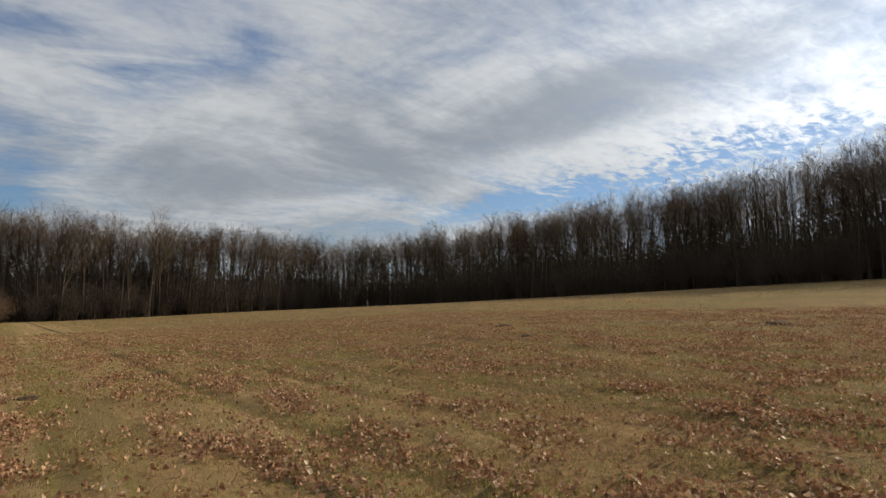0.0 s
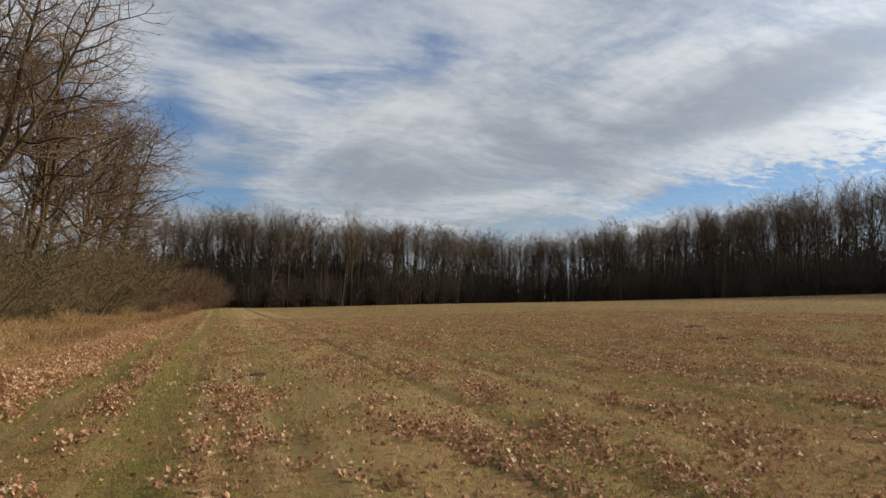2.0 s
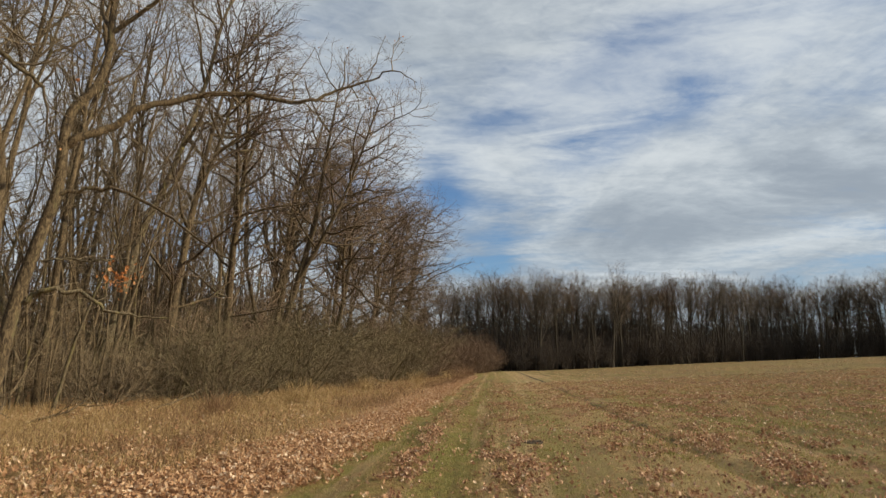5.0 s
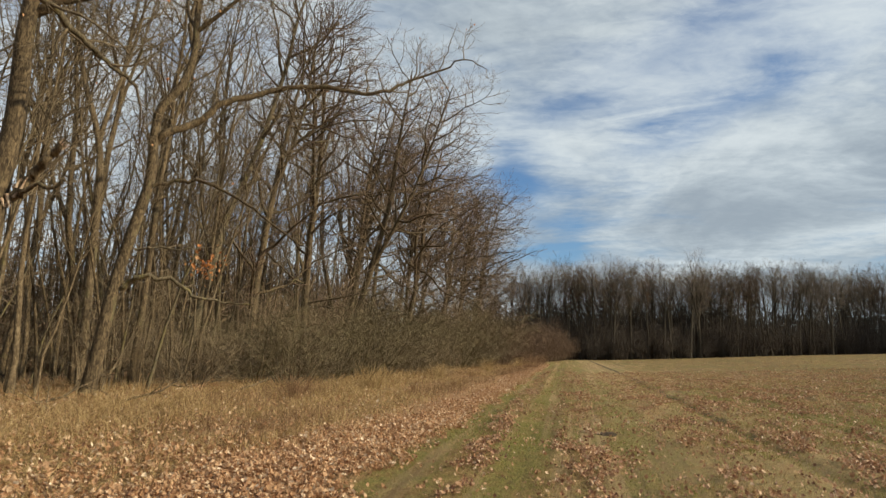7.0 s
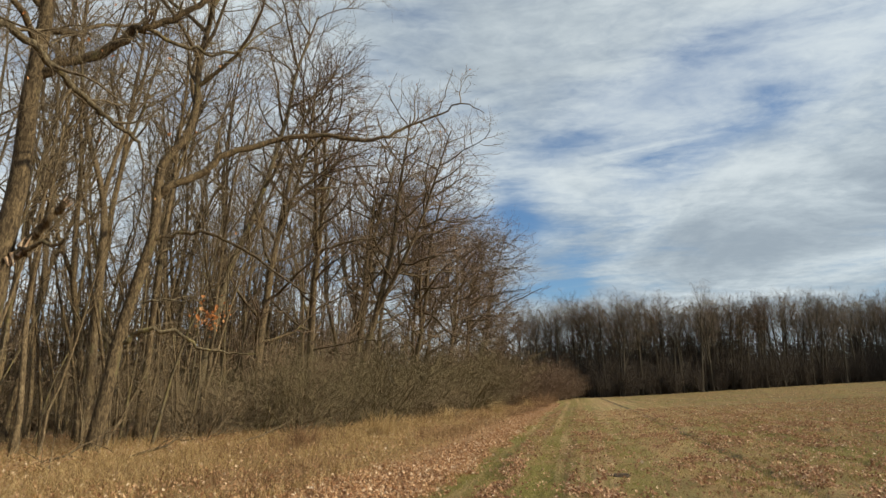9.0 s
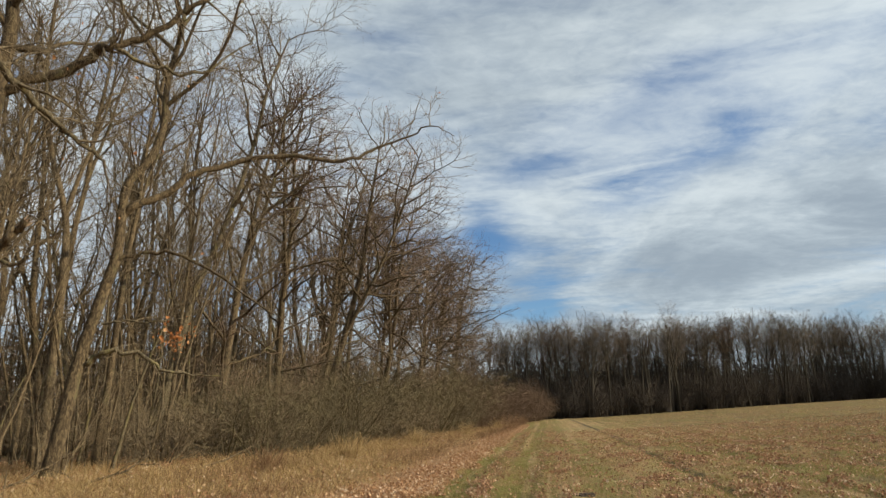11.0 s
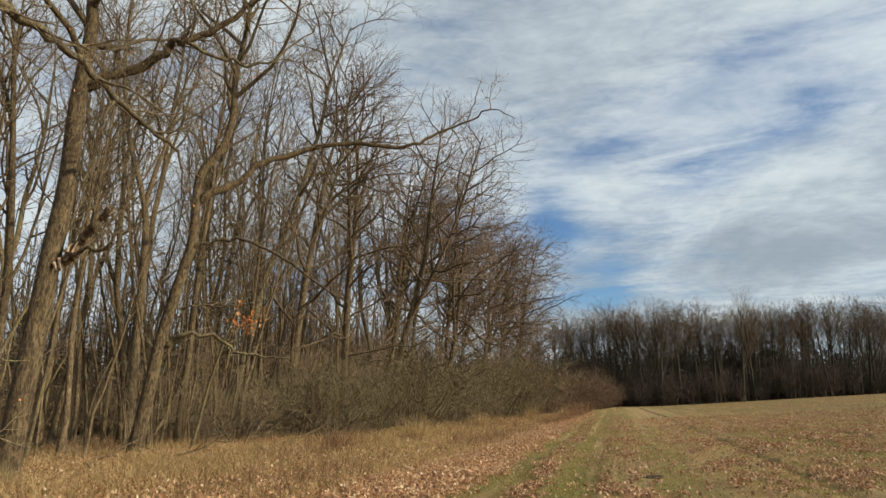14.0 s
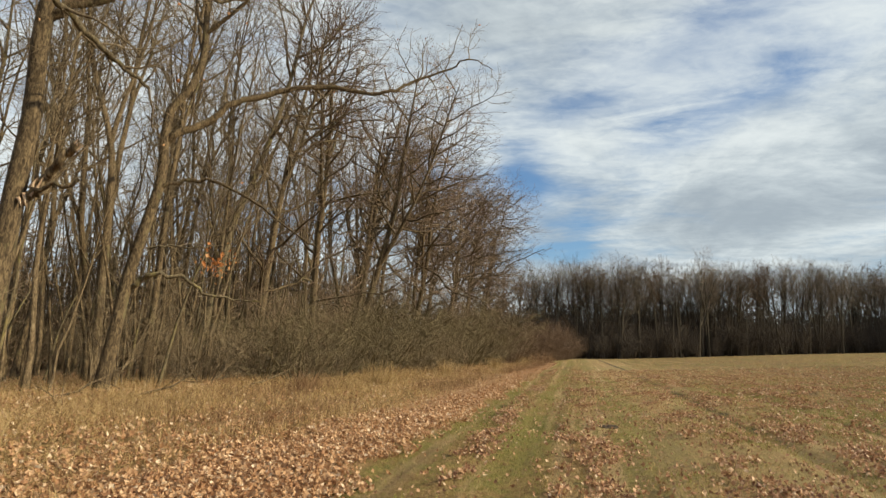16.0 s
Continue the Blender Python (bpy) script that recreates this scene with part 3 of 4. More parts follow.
def leaning_oak():
    """The oak that leans out over the grass, with long limbs reaching over the field."""
    rng = random.Random(52)
    root = thing("oak_tree", "bare oak leaning over the grass with long crooked limbs", "tree", EDGE_GROUP)
    root.location = (-12.4, 16.3, put(-12.4, 16.3))
    line = smooth_line([(-0.55, -0.4, -0.1), (-0.3, -0.3, 1.7), (-0.2, -0.1, 3.2), (0.1, 0.1, 4.9), (0.33, 0.3, 6.3), (0.35, 0.3, 7.6), (0.45, 0.35, 8.5),
                        (0.9, 0.6, 9.3), (1.1, 0.8, 10.4), (1.12, 0.8, 11.9), (1.3, 0.9, 13.3), (1.4, 0.95, 14.4), (1.5, 1.0, 15.7), (1.9, 1.1, 17.6)])
    k = len(line) - 1
    radii = [0.035 + 0.15 * (1 - i / k) ** 0.8 + 0.06 * math.exp(-i / 2.0) for i in range(k + 1)]
    part("trunk", tubes("trunk", [(line, radii, 12)], BARK), root)
    grow_limbs(rng, root, [(line, radii, 0.60)], NEAR_PLAN, (BARK, TWIG), FIELD_PULL)
    limb(root, [(0.33, 0.3, 7.4), (0.7, 0.5, 7.8), (1.3, 0.9, 8.2), (1.8, 1.2, 8.8), (2.8, 1.8, 9.4), (3.9, 2.4, 9.8), (5.0, 2.8, 9.85), (5.9, 3.1, 9.75), (6.6, 3.3, 9.9), (7.2, 3.5, 10.3),
                (8.3, 3.8, 10.8), (9.1, 3.9, 11.1), (9.8, 4.0, 10.7)], 0.13, 0.008, rng, LIMB_PLAN, BARK, "long limb reaching over the field", first=0.1)
    limb(root, [(8.2, 3.75, 10.75), (8.5, 3.8, 11.6), (8.75, 3.9, 12.4)], 0.022, 0.006, rng, THIN_PLAN[1:], TWIG, name="branch")
    limb(root, [(5.9, 3.1, 9.75), (6.0, 3.1, 10.7), (6.5, 3.3, 11.7)], 0.028, 0.006, rng, THIN_PLAN[1:], TWIG, name="branch")
    limb(root, [(0.28, 0.2, 6.0), (1.0, 0.5, 6.3), (1.8, 0.8, 6.3), (2.7, 1.2, 5.9), (3.6, 1.5, 5.3), (4.3, 1.6, 4.7), (5.0, 1.7, 4.2)], 0.065, 0.012, rng, THIN_PLAN, BARK, "drooping limb")
    low = limb(root, [(-0.2, -0.1, 2.9), (0.2, 0.0, 3.25), (0.6, 0.0, 3.42), (1.4, 0.4, 3.3), (1.9, 0.5, 2.95), (2.7, 0.8, 2.8), (3.4, 1.0, 2.72)], 0.085, 0.012, rng, THIN_PLAN, BARK_LICHEN, "low crooked limb")
    spray = limb(root, [(0.25, 0.05, 4.2), (0.9, 0.2, 4.25), (1.7, 0.4, 4.25), (2.4, 0.5, 4.0)], 0.035, 0.008, rng, THIN_PLAN, BARK_LICHEN, name="branch")
    v, f = leaf_sheet(np.array([[2.25 + rng.gauss(0, 0.28), 0.5 + rng.gauss(0, 0.2), 3.8 + rng.gauss(0, 0.22)] for _ in range(70)]), 0.11, 7, flat=0.0)
    part("withered_leaves", mesh_from("withered_leaves", v, f, ORANGE_LEAF, False), spray, "orange withered leaves")
    return root


def leaf_sheet(points, size, seed, flat=1.0, fine=True):
    """Small folded leaves at the given points: corners and triangles."""
    rng = np.random.default_rng(seed)
    n = len(points)
    length = size * rng.uniform(0.6, 1.3, n)
    width = length * rng.uniform(0.32, 0.5, n)
    curl = rng.uniform(-0.15, 0.5, n) * length
    yaw = rng.uniform(0, 2 * np.pi, n)
    tilt = rng.normal(0, 0.95 if flat else 1.4, n)
    roll = rng.normal(0, 0.5 if flat else 1.4, n)
    # tip, two corners each side, stem end
    loc = np.stack([np.stack([-0.5 * length, 0 * length, curl * 0.6], -1), np.stack([-0.08 * length, width, curl * 0.35], -1), np.stack([0.28 * length, width * 0.75, curl * 0.55], -1),
                    np.stack([0.5 * length, 0 * length, curl], -1), np.stack([0.28 * length, -width * 0.75, curl * 0.55], -1), np.stack([-0.08 * length, -width, curl * 0.35], -1),
                    np.stack([0.08 * length, 0 * length, -0.1 * length], -1)], 1)
    ct, st, cr, sr, cy, sy = np.cos(tilt), np.sin(tilt), np.cos(roll), np.sin(roll), np.cos(yaw), np.sin(yaw)
    x, y, z = loc[..., 0], loc[..., 1], loc[..., 2]
    y, z = y * cr[:, None] - z * sr[:, None], y * sr[:, None] + z * cr[:, None]
    x, z = x * ct[:, None] + z * st[:, None], -x * st[:, None] + z * ct[:, None]
    x, y = x * cy[:, None] - y * sy[:, None], x * sy[:, None] + y * cy[:, None]
    v = np.stack([x, y, z], -1) + np.asarray(points)[:, None]
    ring = np.array([[0, 1, 6], [1, 2, 6], [2, 3, 6], [3, 4, 6], [4, 5, 6], [5, 0, 6]]) if fine else np.array([[0, 1, 6], [1, 3, 6], [3, 5, 6], [5, 0, 6]])
    f = (np.arange(n) * 7)[:, None, None] + ring[None]
    return v.reshape(-1, 3), f.reshape(-1, 3)


stub_oak()
leaning_oak()


def side_tree_limb():
    """A tree just before the grass whose lichened limb hangs across the thick oak."""
    rng = random.Random(63)
    root = wood_tree("oak_tree", "bare oak with a long lichened limb over the grass", 64, 17.5, (0.02, 0.0), 0.27, 0.55, NEAR_PLAN, (BARK, BARK, TWIG), EDGE_GROUP, FIELD_PULL * 0.4)
    root.location = (-10.6, 5.2, put(-10.6, 5.2))
    limb(root, [(0.05, 0.1, 8.6), (0.45, 1.1, 8.45), (0.85, 2.0, 8.2), (1.1, 2.6, 8.05), (1.3, 3.1, 7.85), (1.5, 3.6, 7.65), (1.7, 4.1, 7.3), (1.9, 4.6, 7.0), (2.1, 5.0, 6.75), (2.4, 5.5, 6.45)],
         0.11, 0.03, rng, LIMB_PLAN, BARK_LICHEN, "limb covered with yellow lichen")
    limb(root, [(0.1, 0.1, 4.3), (0.9, 1.2, 3.6), (1.2, 1.9, 3.05), (0.95, 2.9, 2.5), (0.75, 3.7, 2.15)], 0.05, 0.012, rng, THIN_PLAN, BARK_LICHEN, "low drooping limb")
    limb(root, [(0.1, 0.1, 3.0), (1.0, 1.2, 2.2), (1.2, 2.0, 1.6), (1.0, 2.9, 1.15), (0.8, 3.6, 0.95)], 0.04, 0.01, rng, THIN_PLAN, BARK_LICHEN, "low drooping limb")


side_tree_limb()

FORK_PLAN = [(9, 3.6, 38, 6, 5, 0.05, 0.10), (5, 1.6, 42, 4, 4, 0.020, 0.06), (4, 0.8, 38, 3, 3, 0.009, 0.04)]


def forked_tree():
    rng = random.Random(71)
    root = thing("hornbeam_tree", "slender bare tree forked into a Y above smooth bark", "tree", "trees in the wood")
    root.location = (-15.2, 17.7, put(-15.2, 17.7))
    line = smooth_line([(0.35, 0.25, -0.1), (0.3, 0.3, 3.2), (0.3, 0.3, 6.2), (0.2, 0.2, 8.0), (-0.3, -0.2, 10.2), (-0.4, -0.4, 11.3), (-0.6, -0.5, 13.1), (-0.5, -0.6, 16.0)])
    radii = taper(len(line), 0.16, 0.025)
    other = smooth_line([(0.2, 0.2, 7.9), (0.4, 0.3, 9.1), (0.6, 0.5, 10.3), (0.9, 0.8, 12.4), (1.0, 0.9, 15.5)])
    other_r = taper(len(other), 0.09, 0.02)
    grow_limbs(rng, root, [(line, radii, 0.6), (other, other_r, 0.35)], FORK_PLAN, (BARK_SMOOTH, TWIG), None)
    part("trunk", tubes("trunk", [(line, radii, 9), (other, other_r, 8)], BARK_SMOOTH), root)


def bowed_tree():
    rng = random.Random(72)
    root = thing("oak_tree", "bare oak bowed towards the field with yellowish bark", "tree", "trees in the wood")
    root.location = (-14.5, 24.5, put(-14.5, 24.5))
    line = smooth_line([(-0.8, -0.5, -0.1), (-0.5, -0.3, 2.1), (-0.1, 0.0, 4.5), (0.3, 0.2, 6.7), (0.9, 0.5, 8.5), (1.6, 0.9, 11.2), (2.2, 1.2, 14.0), (2.5, 1.3, 16.0), (3.0, 1.5, 17.8), (3.4, 1.6, 19.0)])
    radii = taper(len(line), 0.20, 0.03)
    grow_limbs(rng, root, [(line, radii, 0.35)], NEAR_PLAN, (BARK, TWIG), FIELD_PULL)
    part("trunk", tubes("trunk", [(line, radii, 9)], BARK_LICHEN), root)


forked_tree()
bowed_tree()

# trees of the wood: a few kinds, each standing many times
INNER_PLAN = [(10, 3.2, 34, 5, 5, 0.050, 0.12), (6, 1.6, 42, 3, 3, 0.018, 0.08), (4.5, 0.9, 40, 1, 2, 0.0058, 0.05)]
POLE_PLAN = [(8, 2.2, 34, 4, 4, 0.026, 0.13), (5, 1.1, 40, 2, 3, 0.011, 0.08), (5, 0.6, 40, 1, 2, 0.005, 0.05)]
HORN_PLAN = [(22, 5.6, 66, 7, 5, 0.075, 0.015), (8, 2.3, 46, 4, 3, 0.028, 0.05), (5, 1.1, 42, 1, 2, 0.008, 0.05)]
MASS_PLAN = [(19, 4.3, 56, 6, 5, 0.072, 0.05), (7, 2.0, 48, 4, 3, 0.026, 0.06), (5, 1.0, 42, 1, 2, 0.008, 0.05)]
KINDS = [
    wood_tree("oak_tree", "tall slim bare oak inside the wood", 101, 18.5, (0.05, 0.0), 0.135, 0.50, INNER_PLAN, (BARK, BARK, TWIG), "trees in the wood", sway=0.065),
    wood_tree("oak_tree", "tall slim bare oak inside the wood", 102, 17.0, (0.10, -0.02), 0.12, 0.45, INNER_PLAN, (BARK_LICHEN, BARK, TWIG), "trees in the wood", sway=0.07),
    wood_tree("hornbeam_tree", "slender grey-barked bare tree inside the wood", 103, 16.0, (0.02, 0.05), 0.10, 0.48, INNER_PLAN, (BARK_SMOOTH, BARK_SMOOTH, TWIG), "trees in the wood", sway=0.06),
    wood_tree("oak_tree", "tall bare oak with a crooked trunk inside the wood", 104, 18.0, (0.10, 0.03), 0.145, 0.42, INNER_PLAN, (BARK, BARK, TWIG), "trees in the wood", sway=0.09),
    wood_tree("hornbeam_tree", "thin bare young tree among the oaks", 105, 12.5, (0.08, 0.0), 0.08, 0.35, INNER_PLAN, (BARK_SMOOTH, TWIG, TWIG), "trees in the wood", fork=False),
]
POLES = [
    wood_tree("young_tree", "slim straight bare pole tree at the wood's edge", 106, 13.0, (0.07, 0.0), 0.075, 0.55, POLE_PLAN, (BARK, BARK, TWIG), "pole trees in the wood", fork=False, sway=0.05),
    wood_tree("young_tree", "slim crooked bare pole tree at the wood's edge", 107, 11.5, (0.08, 0.03), 0.062, 0.50, POLE_PLAN, (BARK_SMOOTH, BARK, TWIG), "pole trees in the wood", sway=0.08),
    wood_tree("young_tree", "leaning thin bare pole tree at the wood's edge", 108, 9.5, (0.15, 0.05), 0.055, 0.45, POLE_PLAN, (BARK_LICHEN, BARK, TWIG), "pole trees in the wood", fork=False, sway=0.07),
]
EDGES = [
    wood_tree("oak_tree", "spreading bare oak at the wood's edge, low limbs over grass", 111, 18.0, (0.10, 0.0), 0.22, 0.18, MASS_PLAN, (BARK, BARK, TWIG_BROWN), EDGE_GROUP, FIELD_PULL),
    wood_tree("oak_tree", "spreading bare oak at the wood's edge with reddish twigs", 112, 16.5, (0.12, -0.03), 0.19, 0.16, MASS_PLAN, (BARK, BARK, TWIG_RED), EDGE_GROUP, FIELD_PULL),
    wood_tree("oak_tree", "broad bare oak at the wood's edge with dark limbs", 113, 18.5, (0.08, 0.02), 0.23, 0.24, MASS_PLAN, (BARK, BARK, TWIG_BROWN), EDGE_GROUP, FIELD_PULL * 0.8),
]
HORNS = [
    wood_tree("oak_tree", "wide bare oak with level limbs reaching over the field", 114, 17.0, (0.14, -0.03), 0.22, 0.14, HORN_PLAN, (BARK, BARK, TWIG_BROWN), EDGE_GROUP, FIELD_PULL * 1.2),
    wood_tree("oak_tree", "wide bare oak with reddish twigs and level limbs", 115, 16.0, (0.16, 0.0), 0.20, 0.12, HORN_PLAN, (BARK, BARK, TWIG_RED), EDGE_GROUP, FIELD_PULL * 1.2),
]


def plant(kinds, spots, rng, lo=0.88, hi=1.12, spin=180.0, grow=0.0):
    """Stands the kinds on the spots; the first of each kind stands itself, the others are copies."""
    used = set()
    for i, (x, y) in enumerate(spots):
        ob = kinds[rng.randrange(len(kinds))] if i >= len(kinds) else kinds[i]
        s = rng.uniform(lo, hi) * (1 + grow * min(max(y - 25, 0), 50) / 50)
        m = pose(x, y, put(x, y), 0, 0, rng.uniform(-spin, spin)) @ Matrix.Diagonal((s, s, s * rng.uniform(0.94, 1.06), 1))
        if ob in used:
            copy_thing(ob, m)
        else:
            used.add(ob)
            ob.matrix_basis = m


rng = random.Random(7)
taken = [(-10.6, 9.9), (-12.7, 16.0), (-10.6, 5.2), (-15, 17.8), (-15.2, 24.2)]


def free_spots(count, x0, x1, y0, y1, gap):
    out = []
    for _ in range(count * 30):
        if len(out) == count:
            break
        x, y = rng.uniform(x0, x1), rng.uniform(y0, y1)
        if all((x - a) ** 2 + (y - b) ** 2 > gap * gap for a, b in taken):
            taken.append((x, y))
            out.append((x, y))
    return out


edge_spots = [(-13.9 + 0.043 * y + rng.uniform(-0.6, 0.6), y) for y in (30, 25.5, 35, 40.5, 46, 52, 58, 65)]
edge_spots += [(-17.5 + 0.06 * y + rng.uniform(-1, 1), y) for y in (43, 54)]
taken += edge_spots
plant(EDGES, edge_spots, rng, 0.94, 1.10, 25, -0.24)
horn_spots = [(-11.1, 43.5), (-10.5, 50.0), (-10.1, 56.5), (-9.4, 63.0), (-13.6, 38.0)]
taken += horn_spots
plant(HORNS, horn_spots, rng, 0.92, 1.06, 20, -0.10)
for k, (x, y, size) in enumerate(((-9.4, 59.5, 0.66), (-8.9, 66.5, 0.70), (-11.8, 47.0, 0.62))):
    copy_thing(HORNS[k % 2], pose(x, y, put(x, y), 0, 4, -15 + 14 * k) @ Matrix.Diagonal((size, size, size * 0.92, 1)))
stands = [(-15.5, 13.4), (-15.9, 13.9), (-17.3, 15.4), (-18.6, 18.8), (-14.9, 21.3), (-14.3, 19.7), (-13.6, 22.4)]
taken += stands
plant(KINDS, stands + free_spots(8, -19, -14.5, 11, 20, 1.6) + free_spots(26, -20, -13.2, 18, 46, 1.5) + free_spots(14, -27, -18.5, 10, 55, 1.9) + free_spots(5, -40, -27, 8, 60, 2.5), rng)
# slim poles stand close together behind the grass, most of them leaning to the light
plant(POLES, free_spots(22, -17.5, -12.8, 12.5, 25, 0.7) + free_spots(8, -17, -12.2, 6.5, 12.5, 0.9) + free_spots(18, -22, -13, 22, 38, 0.8), rng, 0.65, 1.05, 80)


# ---- undergrowth ----
def bush(name, label, seed, height, stems, spread, mat, group, plan, base=0.028, split=True):
    """A leafless shrub: many stems from one stool that arch outwards."""
    rng = random.Random(seed)
    root = thing(name, label, "shrub", group)
    out = [[] for _ in plan]
    lines = []
    for k in range(stems):
        a = k * 2.4 + rng.uniform(-0.4, 0.4)
        r = rng.uniform(0.05, 0.45)
        way = (math.cos(a) * spread * rng.uniform(0.3, 1.1), math.sin(a) * spread * rng.uniform(0.3, 1.1), 1)
        line = shoot(rng, (math.cos(a) * r, math.sin(a) * r, -0.06), way, height * rng.uniform(0.65, 1.15), 6, 0.10, 0.02)
        radii = taper(len(line), base * rng.uniform(0.7, 1.3), 0.006)
        branch_out(rng, line, radii, plan, 0, out, None, 0.12)
        if split:
            part("stem", tubes("stem", [(line, radii, 5)] + [q for o in out for q in o], mat), root)
            out = [[] for _ in plan]
        else:
            lines.append((line, radii, 4))
    if not split:
        part("brushwood", tubes("brushwood", lines + [q for o in out for q in o], mat), root)
    return root


BUSH_PLAN = [(10, 1.35, 46, 3, 3, 0.010, 0.05), (9, 0.6, 45, 1, 2, 0.0058, 0.03)]
SAPLING_PLAN = [(9, 1.1, 48, 2, 3, 0.009, 0.06), (5, 0.55, 42, 1, 2, 0.005, 0.03)]
SHRUBS = "shrubs along the wood"
BUSHES = [
    bush("shrub", "dense leafless thorn shrub with grey twigs", 201, 3.2, 13, 1.0, TWIG_GREY, SHRUBS, BUSH_PLAN),
    bush("shrub", "dense leafless shrub with reddish twigs", 202, 2.8, 14, 1.1, TWIG_RED, SHRUBS, BUSH_PLAN),
    bush("shrub", "tall leafless hazel shrub with brown stems", 203, 4.2, 11, 0.6, TWIG_BROWN, SHRUBS, BUSH_PLAN),
    bush("shrub", "low leafless bramble shrub with grey-brown twigs", 204, 2.2, 14, 1.4, TWIG, SHRUBS, BUSH_PLAN),
]
SAPLINGS = [
    bush("sapling", "thin leafless sapling in the undergrowth", 211, 4.6, 3, 0.12, BARK_SMOOTH, "saplings in the undergrowth", SAPLING_PLAN, 0.030),
    bush("sapling", "thin leafless sapling in the undergrowth", 212, 3.4, 4, 0.22, TWIG, "saplings in the undergrowth", SAPLING_PLAN, 0.024),
    bush("sapling", "thin pale leafless sapling in the undergrowth", 213, 6.0, 2, 0.10, BARK_SMOOTH, "saplings in the undergrowth", SAPLING_PLAN, 0.040),
]
bush_spots = []
for k in range(44):
    y = 24.0 + 81 * (k / 44) ** 1.15 + rng.uniform(-0.7, 0.7)
    bush_spots.append((-12.7 + 0.107 * y + rng.uniform(-1.8, 0.2), y))
for k in range(24):
    y = 25 + 79 * (k / 24)
    bush_spots.append((-15.8 + 0.105 * y + rng.uniform(-1.5, 0.8), y + rng.uniform(-1, 1)))
bush_spots += free_spots(14, -27, -16.5, 24, 48, 0.8) + free_spots(3, -13.6, -11.8, 20.5, 24, 0.8)
near_spots, end_spots = [q for q in bush_spots if q[1] < 58], [q for q in bush_spots if q[1] >= 58]
plant([BUSHES[0], BUSHES[2], BUSHES[3]], near_spots, rng, 0.85, 1.3, 180.0, 0.75)
plant([BUSHES[1]], [(x + 0.01 * (y - 58), y) for x, y in end_spots], rng, 0.95, 1.5)
plant(SAPLINGS, free_spots(70, -24, -12.4, 8, 46, 0.5) + free_spots(30, -36, -22, 8, 60, 0.9), rng, 0.5, 1.1)
for x, y in free_spots(12, -15.8, -13.2, 17.0, 23.0, 0.5):
    s = rng.uniform(1.0, 1.4)
    copy_thing(SAPLINGS[rng.randrange(3)], pose(x, y, put(x, y), rng.uniform(-6, 6), rng.uniform(-2, 10), rng.uniform(-20, 20)) @ Matrix.Diagonal((s, s, s, 1)))

# ---- the wood behind the field ----
FAR_PLAN = [(14, 4.1, 29, 3, 3, 0.042, 0.10), (6, 1.6, 34, 1, 3, 0.015, 0.08), (8, 0.9, 38, 1, 2, 0.0075, 0.05)]
FAR = "trees of the far wood"
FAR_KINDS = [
    wood_tree("alder_tree", "tall bare tree in the far wood, bark coloured as shaded", 301, 14.3, (0.02, 0.0), 0.20, 0.55, FAR_PLAN, (BARK_SHADED, BARK_SHADED, TWIG_FAR), FAR, sway=0.02, split=False),
    wood_tree("alder_tree", "tall bare tree in the far wood, bark coloured as shaded", 302, 13.8, (-0.02, 0.02), 0.18, 0.58, FAR_PLAN, (BARK_SHADED, BARK_SHADED, TWIG_FAR), FAR, sway=0.02, split=False),
    wood_tree("alder_tree", "tall bare tree in the far wood, bark coloured as shaded", 303, 14.6, (0.01, -0.02), 0.21, 0.52, FAR_PLAN, (BARK_SHADED, BARK_SHADED, TWIG_FAR), FAR, sway=0.02, split=False),
    wood_tree("alder_tree", "slim bare tree in the far wood, bark coloured as shaded", 304, 13.6, (0.0, 0.02), 0.14, 0.55, FAR_PLAN, (BARK_SHADED, BARK_SHADED, TWIG_RED), FAR, fork=False, sway=0.02, split=False),
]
FRONT = [(-6, 112.5), (8, 113), (29, 123), (66, 146), (80, 130), (84, 101), (86, 63), (84, 34), (82, 12)]


def along(front, step, depth, jitter):
    """Spots along the edge of the far wood, depth metres behind it."""
    out = []
    for (x0, y0), (x1, y1) in zip(front, front[1:]):
        d = math.hypot(x1 - x0, y1 - y0)
        nx, ny = -(y1 - y0) / d, (x1 - x0) / d
        more = max(depth, 0.0) * 1.7
        for k in range(round((d + more) / step)):
            t = ((k + rng.uniform(-0.3, 0.3)) * step - more / 2) / d
            out.append((x0 + (x1 - x0) * t + nx * depth + rng.gauss(0, jitter), y0 + (y1 - y0) * t + ny * depth + rng.gauss(0, jitter)))
    return out


plant(FAR_KINDS, along(FRONT, 2.1, 1.2, 0.8) + along(FRONT, 2.8, 4.5, 1.0) + along(FRONT, 3.4, 9.0, 1.3), rng, 0.96, 1.05)
FAR_BUSH_PLAN = [(10, 1.6, 52, 1, 3, 0.024, 0.03), (8, 0.9, 45, 1, 2, 0.019, 0.02)]
FAR_BUSHES = [
    bush("shrub", "leafless shrub under the far wood, twigs coloured as shaded", 221, 5.4, 11, 0.45, TWIG_SHADED, "shrubs under the far wood", FAR_BUSH_PLAN, 0.04, False),
    bush("shrub", "leafless shrub under the far wood, twigs coloured as shaded", 222, 7.2, 10, 0.30, TWIG_SHADED, "shrubs under the far wood", FAR_BUSH_PLAN, 0.045, False),
]
plant(FAR_BUSHES, along(FRONT, 2.1, 0.4, 0.8) + along(FRONT, 2.4, 3.0, 1.0), rng, 0.75, 1.30)


